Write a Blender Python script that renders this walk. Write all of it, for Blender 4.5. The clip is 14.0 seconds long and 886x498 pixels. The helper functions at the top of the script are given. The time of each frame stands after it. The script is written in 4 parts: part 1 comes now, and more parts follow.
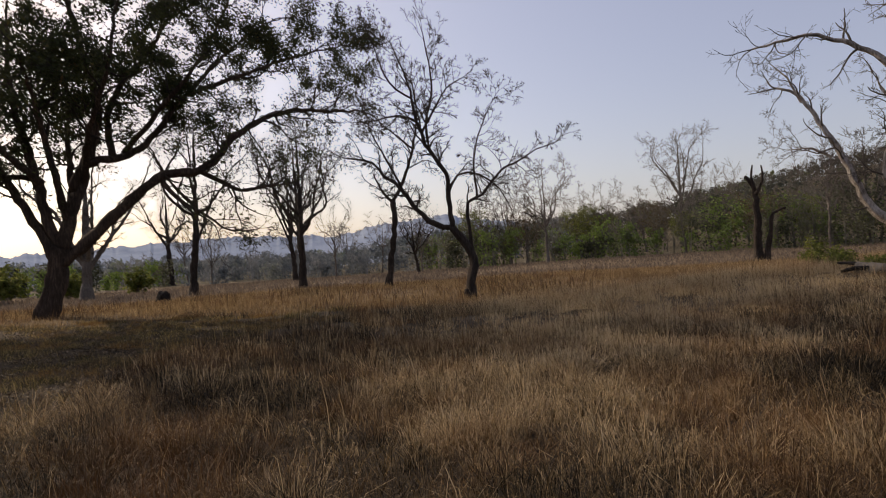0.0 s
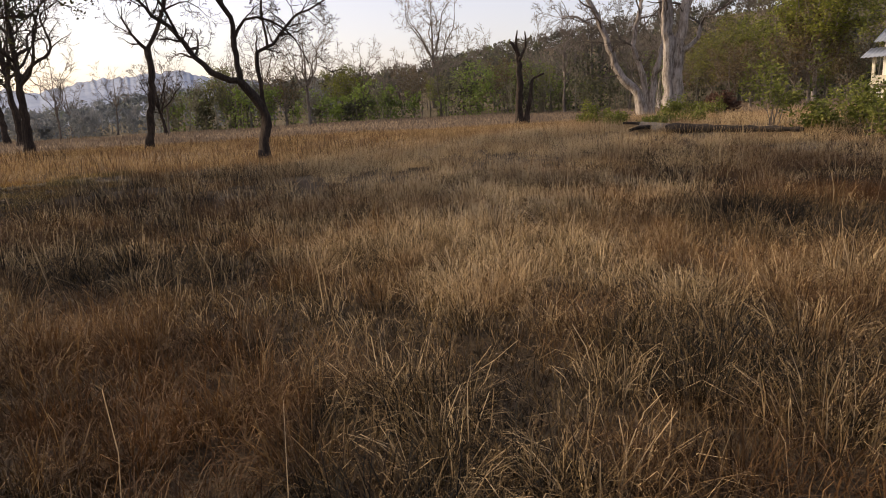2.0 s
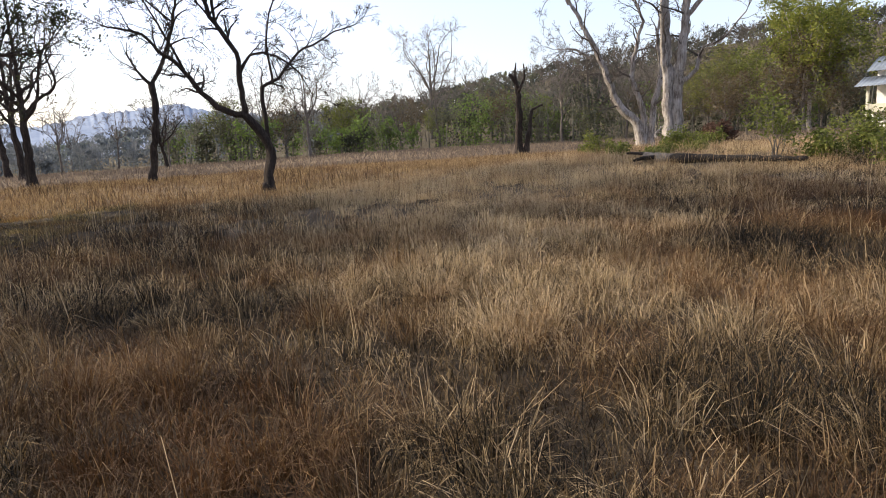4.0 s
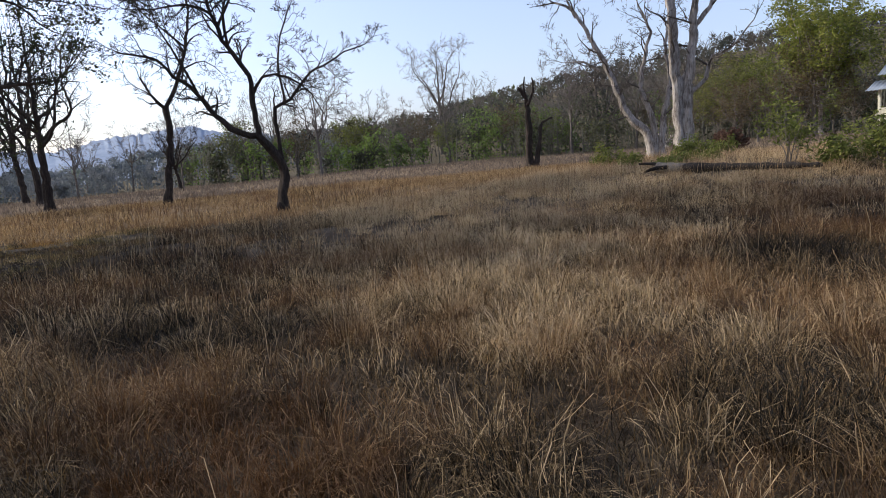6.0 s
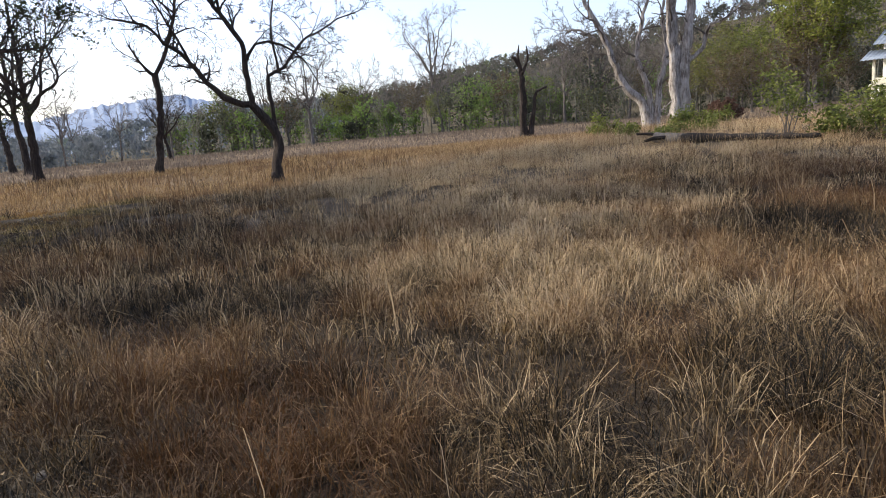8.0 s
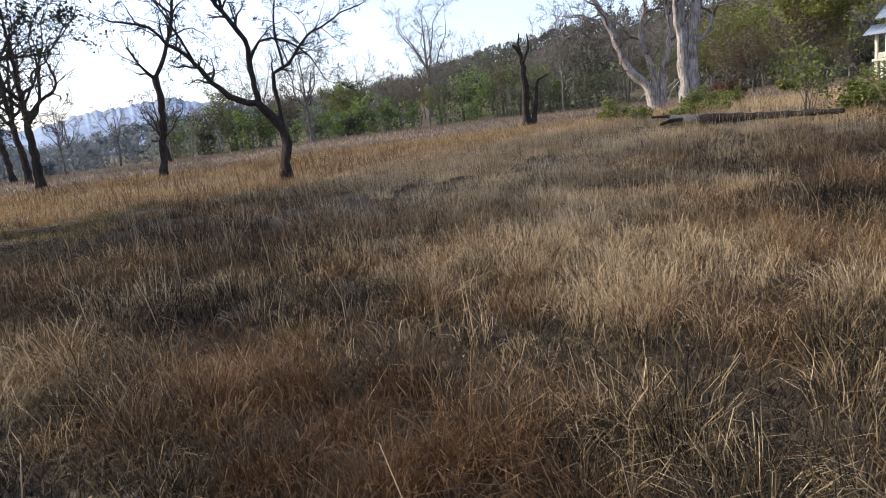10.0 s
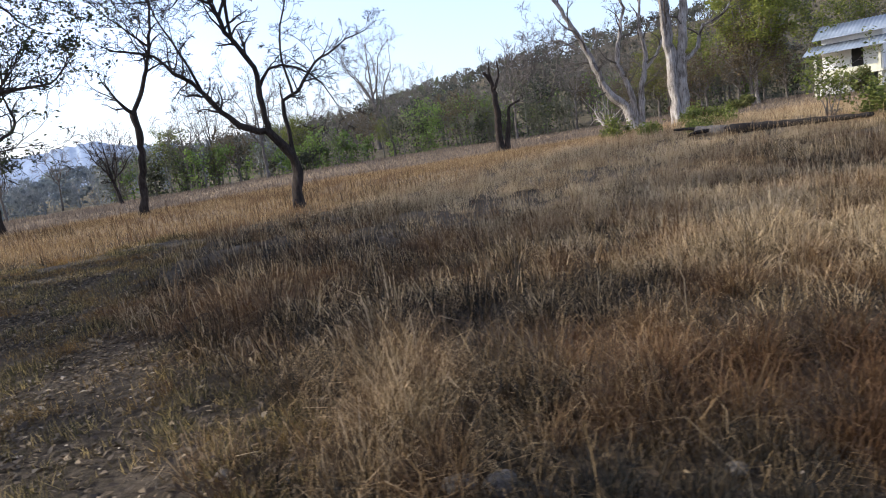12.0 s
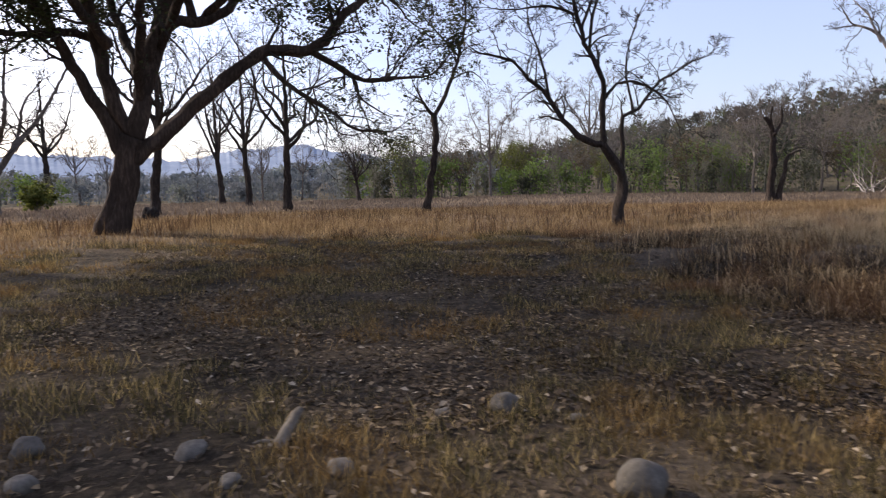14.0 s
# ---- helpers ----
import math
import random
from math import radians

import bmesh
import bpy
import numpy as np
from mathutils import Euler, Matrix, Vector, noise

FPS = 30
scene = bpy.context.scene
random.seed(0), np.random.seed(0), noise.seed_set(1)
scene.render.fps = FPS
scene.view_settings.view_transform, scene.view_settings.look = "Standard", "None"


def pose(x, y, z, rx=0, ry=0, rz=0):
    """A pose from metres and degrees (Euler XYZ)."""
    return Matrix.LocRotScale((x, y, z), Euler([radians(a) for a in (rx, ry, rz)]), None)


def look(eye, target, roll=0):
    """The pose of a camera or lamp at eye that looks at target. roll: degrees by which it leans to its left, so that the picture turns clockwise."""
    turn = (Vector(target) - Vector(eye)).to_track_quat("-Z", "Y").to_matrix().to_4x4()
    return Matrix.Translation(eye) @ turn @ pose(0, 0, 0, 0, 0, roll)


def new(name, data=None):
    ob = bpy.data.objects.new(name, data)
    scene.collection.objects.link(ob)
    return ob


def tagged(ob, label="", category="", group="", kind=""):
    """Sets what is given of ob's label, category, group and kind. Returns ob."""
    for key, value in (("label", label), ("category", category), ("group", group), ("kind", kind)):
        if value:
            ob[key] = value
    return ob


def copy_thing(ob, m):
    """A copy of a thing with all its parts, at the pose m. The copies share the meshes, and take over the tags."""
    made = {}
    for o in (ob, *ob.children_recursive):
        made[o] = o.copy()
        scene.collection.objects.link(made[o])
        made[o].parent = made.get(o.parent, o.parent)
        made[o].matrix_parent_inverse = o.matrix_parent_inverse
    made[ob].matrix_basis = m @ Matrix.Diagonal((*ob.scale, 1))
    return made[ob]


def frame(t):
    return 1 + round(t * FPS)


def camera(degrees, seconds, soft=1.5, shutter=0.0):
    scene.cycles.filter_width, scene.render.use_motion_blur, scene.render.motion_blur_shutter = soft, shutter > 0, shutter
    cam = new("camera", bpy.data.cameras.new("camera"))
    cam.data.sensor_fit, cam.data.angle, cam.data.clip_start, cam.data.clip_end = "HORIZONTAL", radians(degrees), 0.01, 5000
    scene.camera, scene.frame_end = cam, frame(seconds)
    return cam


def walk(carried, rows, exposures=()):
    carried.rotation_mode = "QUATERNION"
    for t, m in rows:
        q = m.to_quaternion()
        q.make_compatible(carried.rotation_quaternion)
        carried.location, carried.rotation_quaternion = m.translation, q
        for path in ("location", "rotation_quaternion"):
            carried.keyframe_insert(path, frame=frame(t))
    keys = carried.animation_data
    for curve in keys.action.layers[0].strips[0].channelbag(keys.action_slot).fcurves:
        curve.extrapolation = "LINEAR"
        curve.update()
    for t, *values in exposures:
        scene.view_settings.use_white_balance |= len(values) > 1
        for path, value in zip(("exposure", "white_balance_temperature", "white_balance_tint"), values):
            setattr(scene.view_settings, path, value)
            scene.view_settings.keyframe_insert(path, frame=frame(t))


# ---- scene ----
cam = camera(68.45, 14.0, soft=1.0, shutter=0.14)
# seconds, x, y, z, tilt, lean, turn
PATH = [
    (0, 0.000, -0.000, 1.501, 90.80, 3.79, -0.25),
    (0.5, -0.669, 0.329, 1.480, 86.29, 1.99, -8.07),
    (1, -1.255, 0.577, 1.495, 87.49, 2.72, -16.36),
    (1.5, -1.599, 0.800, 1.425, 79.08, 1.32, -20.22),
    (2, -1.816, 0.995, 1.438, 77.64, 2.95, -22.18),
    (2.5, -2.011, 1.075, 1.435, 77.64, 4.44, -21.79),
    (3, -2.169, 1.081, 1.403, 77.20, 3.53, -22.01),
    (3.5, -2.056, 1.102, 1.449, 78.81, 2.92, -22.99),
    (3.7, -2.027, 1.103, 1.479, 79.50, 3.02, -22.69),
    (6, -2.113, 1.083, 1.527, 81.56, 4.91, -21.63),
    (6.5, -2.154, 1.086, 1.539, 80.45, 5.02, -21.81),
    (7, -2.166, 1.091, 1.536, 78.58, 4.95, -22.07),
    (7.5, -2.203, 1.136, 1.535, 78.48, 4.77, -22.72),
    (7.7, -2.228, 1.140, 1.539, 79.00, 4.74, -22.46),
    (9.8, -2.620, 1.529, 1.544, 76.95, 6.15, -22.91),
    (10, -2.653, 1.564, 1.542, 78.23, 6.96, -22.88),
    (10.5, -2.744, 1.726, 1.573, 78.92, 5.91, -20.96),
    (11, -3.376, 1.937, 1.582, 77.38, 2.93, -22.88),
    (11.5, -4.202, 2.299, 1.571, 79.17, 4.42, -24.22),
    (12, -5.188, 2.920, 1.537, 80.31, 8.85, -28.76),
    (12.5, -6.340, 3.485, 1.505, 81.86, 0.63, -23.05),
    (13, -7.462, 3.874, 1.423, 81.20, 3.63, -6.11),
    (13.5, -8.682, 4.302, 1.427, 81.75, 3.97, -17.86),
    (14, -9.934, 4.924, 1.332, 84.59, 1.09, -13.20),
]
walk(cam, [(t, pose(x, y, z, a, b, c)) for t, x, y, z, a, b, c in PATH],
     exposures=[(0.0, -0.6, 7500, 16), (1.0, -0.2, 7600, 15), (2.0, 0.02, 8200, 18), (2.5, 0.18, 7900, 17), (3.0, 0.7, 7700, 13), (3.7, 0.56, 7100, 11), (5.8, 0.0, 6200, 11), (6.5, 0.0, 6150, 11), (7.5, 0.48, 6300, 10), (10.0, 0.5, 6100, 10),
                (11.0, 0.64, 6100, 10), (11.5, 0.72, 6100, 10), (12.0, 0.48, 5950, 10), (12.6, 0.1, 5850, 12), (13.2, 0.14, 6200, 14), (14.0, 0.1, 6450, 16)])

# ---- world and sun ----
SUN_AZ, SUN_EL = -50.0, 31.0          # degrees from +y towards +x, and above the horizon
world = bpy.data.worlds.new("hazy_sky")
scene.world = world
world.use_nodes = True
wn = world.node_tree.nodes
sky = wn.new("ShaderNodeTexSky")
sky.sky_type = "NISHITA"
sky.sun_disc = False
sky.sun_elevation = radians(SUN_EL)
sky.sun_rotation = radians(SUN_AZ)
sky.air_density, sky.dust_density, sky.ozone_density = 1.0, 2.2, 1.5
wn["Background"].inputs["Strength"].default_value = 0.15
# thin white haze over the whole sky
haze = wn.new("ShaderNodeMix")
haze.data_type, haze.blend_type = "RGBA", "ADD"
haze.inputs[0].default_value = 1.0
haze.inputs[7].default_value = (1.65, 1.7, 2.5, 1)
world.node_tree.links.new(sky.outputs["Color"], haze.inputs[6])
world.node_tree.links.new(haze.outputs[2], wn["Background"].inputs["Color"])
sun_data = bpy.data.lights.new("sun", "SUN")
sun_data.energy, sun_data.angle, sun_data.color = 5.0, radians(0.9), (1.0, 0.9, 0.76)
sun = new("sun", sun_data)
sdir = Vector((math.sin(radians(SUN_AZ)) * math.cos(radians(SUN_EL)),
               math.cos(radians(SUN_AZ)) * math.cos(radians(SUN_EL)), math.sin(radians(SUN_EL))))
sun.matrix_world = look(sdir * 60, (0, 0, 0))

R = random.Random(7)
N = np.random.default_rng(11)


# ---- materials ----
def ramp_node(nt, stops):
    n = nt.nodes.new("ShaderNodeValToRGB")
    e = n.color_ramp.elements
    while len(e) < len(stops):
        e.new(0.5)
    for k, (p, c) in enumerate(stops):
        e[k].position, e[k].color = p, (*c, 1)
    return n


def noise_node(nt, vec, scale, detail=4, rough=0.6):
    n = nt.nodes.new("ShaderNodeTexNoise")
    n.inputs["Scale"].default_value, n.inputs["Detail"].default_value = scale, detail
    n.inputs["Roughness"].default_value = rough
    nt.links.new(vec, n.inputs["Vector"])
    return n.outputs["Fac"]


def math_node(nt, op, a, b, clamp=False):
    n = nt.nodes.new("ShaderNodeMath")
    n.operation, n.use_clamp = op, clamp
    for k, v in enumerate((a, b)):
        if isinstance(v, (int, float)):
            n.inputs[k].default_value = v
        else:
            nt.links.new(v, n.inputs[k])
    return n.outputs[0]


def mix_node(nt, fac, a, b, mode="MIX"):
    n = nt.nodes.new("ShaderNodeMix")
    n.data_type, n.blend_type = "RGBA", mode
    for sock, v in ((n.inputs[0], fac), (n.inputs[6], a), (n.inputs[7], b)):
        if isinstance(v, (int, float)):
            sock.default_value = v
        elif isinstance(v, tuple):
            sock.default_value = (*v, 1)
        else:
            nt.links.new(v, sock)
    return n.outputs[2]


def material(name):
    m = bpy.data.materials.new(name)
    m.use_nodes = True
    nt = m.node_tree
    b = nt.nodes["Principled BSDF"]
    geo = nt.nodes.new("ShaderNodeNewGeometry")
    return m, nt, b, geo.outputs["Position"]


def bump(nt, b, height, strength, dist):
    n = nt.nodes.new("ShaderNodeBump")
    n.inputs["Strength"].default_value, n.inputs["Distance"].default_value = strength, dist
    nt.links.new(height, n.inputs["Height"])
    nt.links.new(n.outputs["Normal"], b.inputs["Normal"])


def surface(name, stops, scale, fine, rough=0.9, relief=0.5, depth=0.02, spec=0.2):
    """A two-scale noisy surface: broad stains and fine grain, with relief."""
    m, nt, b, pos = material(name)
    a = noise_node(nt, pos, scale, 5)
    f = noise_node(nt, pos, fine, 6, 0.7)
    v = math_node(nt, "ADD", math_node(nt, "MULTIPLY", a, 0.6), math_node(nt, "MULTIPLY", f, 0.4))
    v = math_node(nt, "ADD", math_node(nt, "MULTIPLY", math_node(nt, "SUBTRACT", v, 0.5), 2.4), 0.5, True)
    r = ramp_node(nt, stops)
    nt.links.new(v, r.inputs[0])
    nt.links.new(r.outputs[0], b.inputs["Base Color"])
    b.inputs["Roughness"].default_value = rough
    b.inputs["Specular IOR Level"].default_value = spec
    bump(nt, b, f, relief, depth)
    return m


def bark(name, stops, relief=0.9):
    """Bark with furrows drawn out along the trunk."""
    m, nt, b, pos = material(name)
    mp = nt.nodes.new("ShaderNodeMapping")
    mp.inputs["Scale"].default_value = (7, 7, 1.3)
    nt.links.new(pos, mp.inputs["Vector"])
    f = noise_node(nt, mp.outputs[0], 2.2, 6, 0.65)
    a = noise_node(nt, pos, 1.3, 4)
    v = math_node(nt, "ADD", math_node(nt, "MULTIPLY", f, 0.6), math_node(nt, "MULTIPLY", a, 0.4))
    v = math_node(nt, "ADD", math_node(nt, "MULTIPLY", math_node(nt, "SUBTRACT", v, 0.5), 2.6), 0.5, True)
    r = ramp_node(nt, stops)
    nt.links.new(v, r.inputs[0])
    nt.links.new(r.outputs[0], b.inputs["Base Color"])
    b.inputs["Roughness"].default_value = 0.95
    b.inputs["Specular IOR Level"].default_value = 0.15
    bump(nt, b, f, relief, 0.06)
    return m


def foliage(name, stops, thin=0.35, patch=0.0, patch_colour=(0.3, 0.14, 0.05), patch_scale=0.25, rough=0.75):
    """Leaves or grass: colour by each blade's tone, which in the near grass includes painted shade, and by soft patches
    of the field, with light let through.
    """
    m, nt, b, pos = material(name)
    at = nt.nodes.new("ShaderNodeAttribute")
    at.attribute_name = "tone"
    r = ramp_node(nt, stops)
    nt.links.new(at.outputs["Fac"], r.inputs[0])
    col = r.outputs[0]
    if patch:
        n = noise_node(nt, pos, patch_scale, 3)
        k = math_node(nt, "MULTIPLY", math_node(nt, "SUBTRACT", n, 0.47), 7.0, True)
        col = mix_node(nt, math_node(nt, "MULTIPLY", k, patch), col, patch_colour)
    nt.links.new(col, b.inputs["Base Color"])
    b.inputs["Roughness"].default_value = rough
    b.inputs["Specular IOR Level"].default_value = 0.25
    t = nt.nodes.new("ShaderNodeBsdfTranslucent")
    nt.links.new(col, t.inputs["Color"])
    mx = nt.nodes.new("ShaderNodeMixShader")
    mx.inputs[0].default_value = thin
    nt.links.new(b.outputs[0], mx.inputs[1])
    nt.links.new(t.outputs[0], mx.inputs[2])
    nt.links.new(mx.outputs[0], nt.nodes["Material Output"].inputs["Surface"])
    return m


def ground_material():
    """Trodden soil and litter near by, dry meadow farther out, brown woodland floor on the hills."""
    m, nt, b, pos = material("dry_ground")
    a, f = noise_node(nt, pos, 0.5, 5), noise_node(nt, pos, 9.0, 8, 0.75)
    v = math_node(nt, "ADD", math_node(nt, "MULTIPLY", a, 0.5), math_node(nt, "MULTIPLY", f, 0.5))
    v = math_node(nt, "ADD", math_node(nt, "MULTIPLY", math_node(nt, "SUBTRACT", v, 0.5), 3.0), 0.5, True)
    soil = ramp_node(nt, [(0.0, (0.016, 0.012, 0.0075)), (0.4, (0.06, 0.046, 0.03)), (0.75, (0.15, 0.115, 0.078)), (1.0, (0.32, 0.255, 0.175))])
    hay = ramp_node(nt, [(0.0, (0.1, 0.07, 0.042)), (0.5, (0.2, 0.145, 0.088)), (1.0, (0.32, 0.235, 0.14))])
    wood = ramp_node(nt, [(0.0, (0.05, 0.045, 0.03)), (1.0, (0.16, 0.13, 0.08))])
    for n in (soil, hay, wood):
        nt.links.new(v, n.inputs[0])
    ln = nt.nodes.new("ShaderNodeVectorMath")
    ln.operation = "LENGTH"
    nt.links.new(pos, ln.inputs[0])
    d = ln.outputs["Value"]
    wob = math_node(nt, "MULTIPLY", math_node(nt, "SUBTRACT", a, 0.5), 12.0)
    d = math_node(nt, "ADD", d, wob)
    k1 = math_node(nt, "DIVIDE", math_node(nt, "SUBTRACT", d, 22.0), 8.0, True)
    k2 = math_node(nt, "DIVIDE", math_node(nt, "SUBTRACT", d, 88.0), 8.0, True)
    col = mix_node(nt, k2, mix_node(nt, k1, soil.outputs[0], hay.outputs[0]), wood.outputs[0])
    nt.links.new(col, b.inputs["Base Color"])
    b.inputs["Roughness"].default_value = 0.95
    b.inputs["Specular IOR Level"].default_value = 0.1
    bump(nt, b, v, 1.0, 0.09)
    return m


M_GROUND = ground_material()
M_BARK_DARK = bark("dark_bark", [(0, (0.012, 0.009, 0.008)), (0.5, (0.034, 0.026, 0.021)), (1, (0.085, 0.066, 0.052))])
M_BARK_RED = bark("furrowed_bark", [(0, (0.015, 0.011, 0.008)), (0.5, (0.05, 0.035, 0.026)), (1, (0.14, 0.095, 0.07))], 1.0)
M_BARK_GREY = bark("grey_bark", [(0, (0.05, 0.042, 0.035)), (0.5, (0.12, 0.105, 0.09)), (1, (0.22, 0.195, 0.17))])
M_BARK_PALE = bark("pale_bark", [(0, (0.05, 0.04, 0.032)), (0.3, (0.13, 0.11, 0.09)), (0.5, (0.26, 0.23, 0.2)), (0.8, (0.4, 0.365, 0.325)), (1, (0.52, 0.49, 0.45))], 0.6)
M_TWIG_DARK = surface("dark_twig", [(0, (0.016, 0.013, 0.011)), (1, (0.05, 0.04, 0.032))], 2, 20)
M_TWIG_GREY = surface("grey_twig", [(0, (0.09, 0.075, 0.065)), (1, (0.2, 0.175, 0.15))], 2, 20)
M_TWIG_BROWN = surface("brown_twig", [(0, (0.05, 0.042, 0.036)), (1, (0.11, 0.094, 0.08))], 2, 20)
M_LEAF_DARK = foliage("dark_leaf", [(0, (0.018, 0.022, 0.01)), (0.6, (0.04, 0.05, 0.018)), (0.88, (0.075, 0.075, 0.025)), (1, (0.14, 0.085, 0.035))], 0.25)
M_LEAF_GREEN = foliage("green_leaf", [(0, (0.05, 0.065, 0.015)), (0.5, (0.12, 0.14, 0.03)), (1, (0.26, 0.26, 0.07))], 0.45)
M_LEAF_OLIVE = foliage("olive_leaf", [(0, (0.07, 0.08, 0.025)), (0.5, (0.13, 0.135, 0.042)), (1, (0.22, 0.2, 0.065))], 0.5)
M_LEAF_BROWN = foliage("withered_leaf", [(0, (0.05, 0.036, 0.02)), (0.5, (0.1, 0.075, 0.04)), (1, (0.17, 0.13, 0.065))], 0.3)
M_LEAF_LIME = foliage("yellow_green_leaf", [(0, (0.1, 0.125, 0.025)), (0.5, (0.19, 0.215, 0.045)), (1, (0.32, 0.31, 0.08))], 0.55)
M_LEAF_RED = foliage("russet_leaf", [(0, (0.06, 0.032, 0.022)), (1, (0.13, 0.075, 0.048))], 0.3)
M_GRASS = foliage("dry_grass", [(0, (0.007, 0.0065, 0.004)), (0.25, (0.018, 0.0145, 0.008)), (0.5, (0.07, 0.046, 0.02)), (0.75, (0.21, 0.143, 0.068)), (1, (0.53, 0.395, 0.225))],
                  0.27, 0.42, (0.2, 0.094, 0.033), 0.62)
M_STRIP = foliage("golden_grass", [(0, (0.04, 0.026, 0.014)), (0.4, (0.19, 0.12, 0.055)), (1, (0.56, 0.4, 0.2))], 0.35, 0.65, (0.12, 0.064, 0.032), 0.4)
# dry grey-brown grass, with the shade on this band put into its colour
M_FARGRASS = foliage("far_grass", [(0, (0.09, 0.07, 0.055)), (0.5, (0.16, 0.125, 0.095)), (1, (0.25, 0.19, 0.13))], 0.3)
M_SHORT = foliage("short_grass", [(0, (0.03, 0.032, 0.009)), (0.5, (0.085, 0.066, 0.028)), (1, (0.42, 0.31, 0.13))], 0.4, 0.5, (0.26, 0.13, 0.04), 0.6)
M_LITTER = foliage("fallen_leaf", [(0, (0.035, 0.023, 0.013)), (0.45, (0.095, 0.064, 0.034)), (0.85, (0.24, 0.172, 0.095)), (1, (0.42, 0.34, 0.235))], 0.12)
M_WOODS = foliage("woodland", [(0, (0.045, 0.052, 0.03)), (0.25, (0.08, 0.082, 0.048)), (0.5, (0.105, 0.106, 0.074)), (0.74, (0.145, 0.137, 0.11)), (0.84, (0.095, 0.135, 0.038)), (1, (0.165, 0.23, 0.055))], 0.35)
M_HILLWOODS = foliage("hill_woodland", [(0, (0.05, 0.056, 0.042)), (0.3, (0.08, 0.08, 0.06)), (0.6, (0.115, 0.102, 0.083)), (0.8, (0.15, 0.126, 0.104)), (0.86, (0.085, 0.1, 0.045)), (1, (0.14, 0.16, 0.065))], 0.35)
# valley mist is mixed into these leaf colours as pale blue-grey
M_VALLEYWOODS = foliage("haze_tinted_valley_woodland", [(0, (0.11, 0.13, 0.14)), (0.5, (0.16, 0.175, 0.18)), (0.8, (0.2, 0.205, 0.205)), (1, (0.18, 0.21, 0.16))], 0.35)
M_STONE = surface("river_stone", [(0, (0.05, 0.042, 0.033)), (0.5, (0.1, 0.087, 0.07)), (1, (0.19, 0.165, 0.135))], 5, 40, 0.85, 0.4, 0.01)
M_LOG = surface("rotten_wood", [(0, (0.009, 0.007, 0.006)), (0.5, (0.02, 0.016, 0.013)), (1, (0.055, 0.045, 0.036))], 2.5, 14, 0.95, 0.8, 0.04)
M_DRIFT = surface("weathered_wood", [(0, (0.06, 0.05, 0.04)), (0.5, (0.16, 0.135, 0.105)), (1, (0.3, 0.26, 0.21))], 6, 40, 0.9, 0.6, 0.01)
M_PLASTER = surface("white_plaster", [(0, (0.45, 0.43, 0.39)), (0.4, (0.68, 0.67, 0.63)), (1, (0.82, 0.81, 0.78))], 0.8, 9, 0.9, 0.2, 0.01)
M_CREAM = surface("cream_concrete", [(0, (0.34, 0.32, 0.24)), (0.5, (0.55, 0.52, 0.4)), (1, (0.68, 0.65, 0.52))], 1.2, 10, 0.9, 0.3, 0.01)
M_SHEET = surface("blue_grey_roof_sheet", [(0, (0.1, 0.12, 0.14)), (0.5, (0.17, 0.2, 0.235)), (1, (0.25, 0.28, 0.31))], 0.9, 12, 0.55, 0.2, 0.01, 0.4)
M_DOORWAY = surface("dark_door", [(0, (0.01, 0.01, 0.01)), (1, (0.03, 0.027, 0.025))], 2, 15, 0.7)
# blue-grey stops stand in for the haze before the far hills
M_HILL = surface("haze_painted_hill", [(0, (0.2, 0.245, 0.31)), (0.5, (0.28, 0.33, 0.4)), (1, (0.37, 0.42, 0.49))], 0.02, 0.13, 1.0, 0.0, 0.01, 0.0)


# ---- mesh helpers ----
def mesh_from(name, verts, faces, mat, tone=None, smooth=False):
    """A mesh from arrays: faces is an (n, k) integer array, or a list of such arrays."""
    me = bpy.data.meshes.new(name)
    verts = np.asarray(verts, np.float32)
    groups = [np.asarray(f, np.int32) for f in (faces if isinstance(faces, list) else [faces]) if len(f)]
    loops = np.concatenate([g.ravel() for g in groups])
    sizes = np.concatenate([np.full(len(g), g.shape[1], np.int32) for g in groups])
    me.vertices.add(len(verts))
    me.vertices.foreach_set("co", verts.ravel())
    me.loops.add(len(loops))
    me.loops.foreach_set("vertex_index", loops)
    me.polygons.add(len(sizes))
    me.polygons.foreach_set("loop_start", np.concatenate([[0], np.cumsum(sizes)[:-1]]).astype(np.int32))
    me.update(calc_edges=True)
    if tone is not None:
        at = me.attributes.new("tone", "FLOAT", "POINT")
        at.data.foreach_set("value", np.asarray(tone, np.float32))
    if smooth:
        me.polygons.foreach_set("use_smooth", np.ones(len(sizes), bool))
    me.materials.append(mat)
    return me


def part(name, me, parent, label=""):
    ob = new(name, me)
    ob.parent = parent
    if label:
        tagged(ob, label)
    return ob


def bm_mesh(name, bm, mat, smooth=False):
    me = bpy.data.meshes.new(name)
    bm.normal_update()
    bm.to_mesh(me)
    bm.free()
    me.materials.append(mat)
    if smooth:
        me.polygons.foreach_set("use_smooth", np.ones(len(me.polygons), bool))
    return me


def box(bm, x0, x1, y0, y1, z0, z1, bev=0.0):
    r = bmesh.ops.create_cube(bm, size=1.0)
    vs = r["verts"]
    for v in vs:
        v.co = Vector((x0 if v.co.x < 0 else x1, y0 if v.co.y < 0 else y1, z0 if v.co.z < 0 else z1))
    if bev:
        bmesh.ops.bevel(bm, geom=list({e for v in vs for e in v.link_edges}), offset=bev, segments=2, affect="EDGES")


def box_part(name, dims, mat, parent, label="", bev=0.02):
    bm = bmesh.new()
    box(bm, *dims, bev)
    return part(name, bm_mesh(name, bm, mat), parent, label)


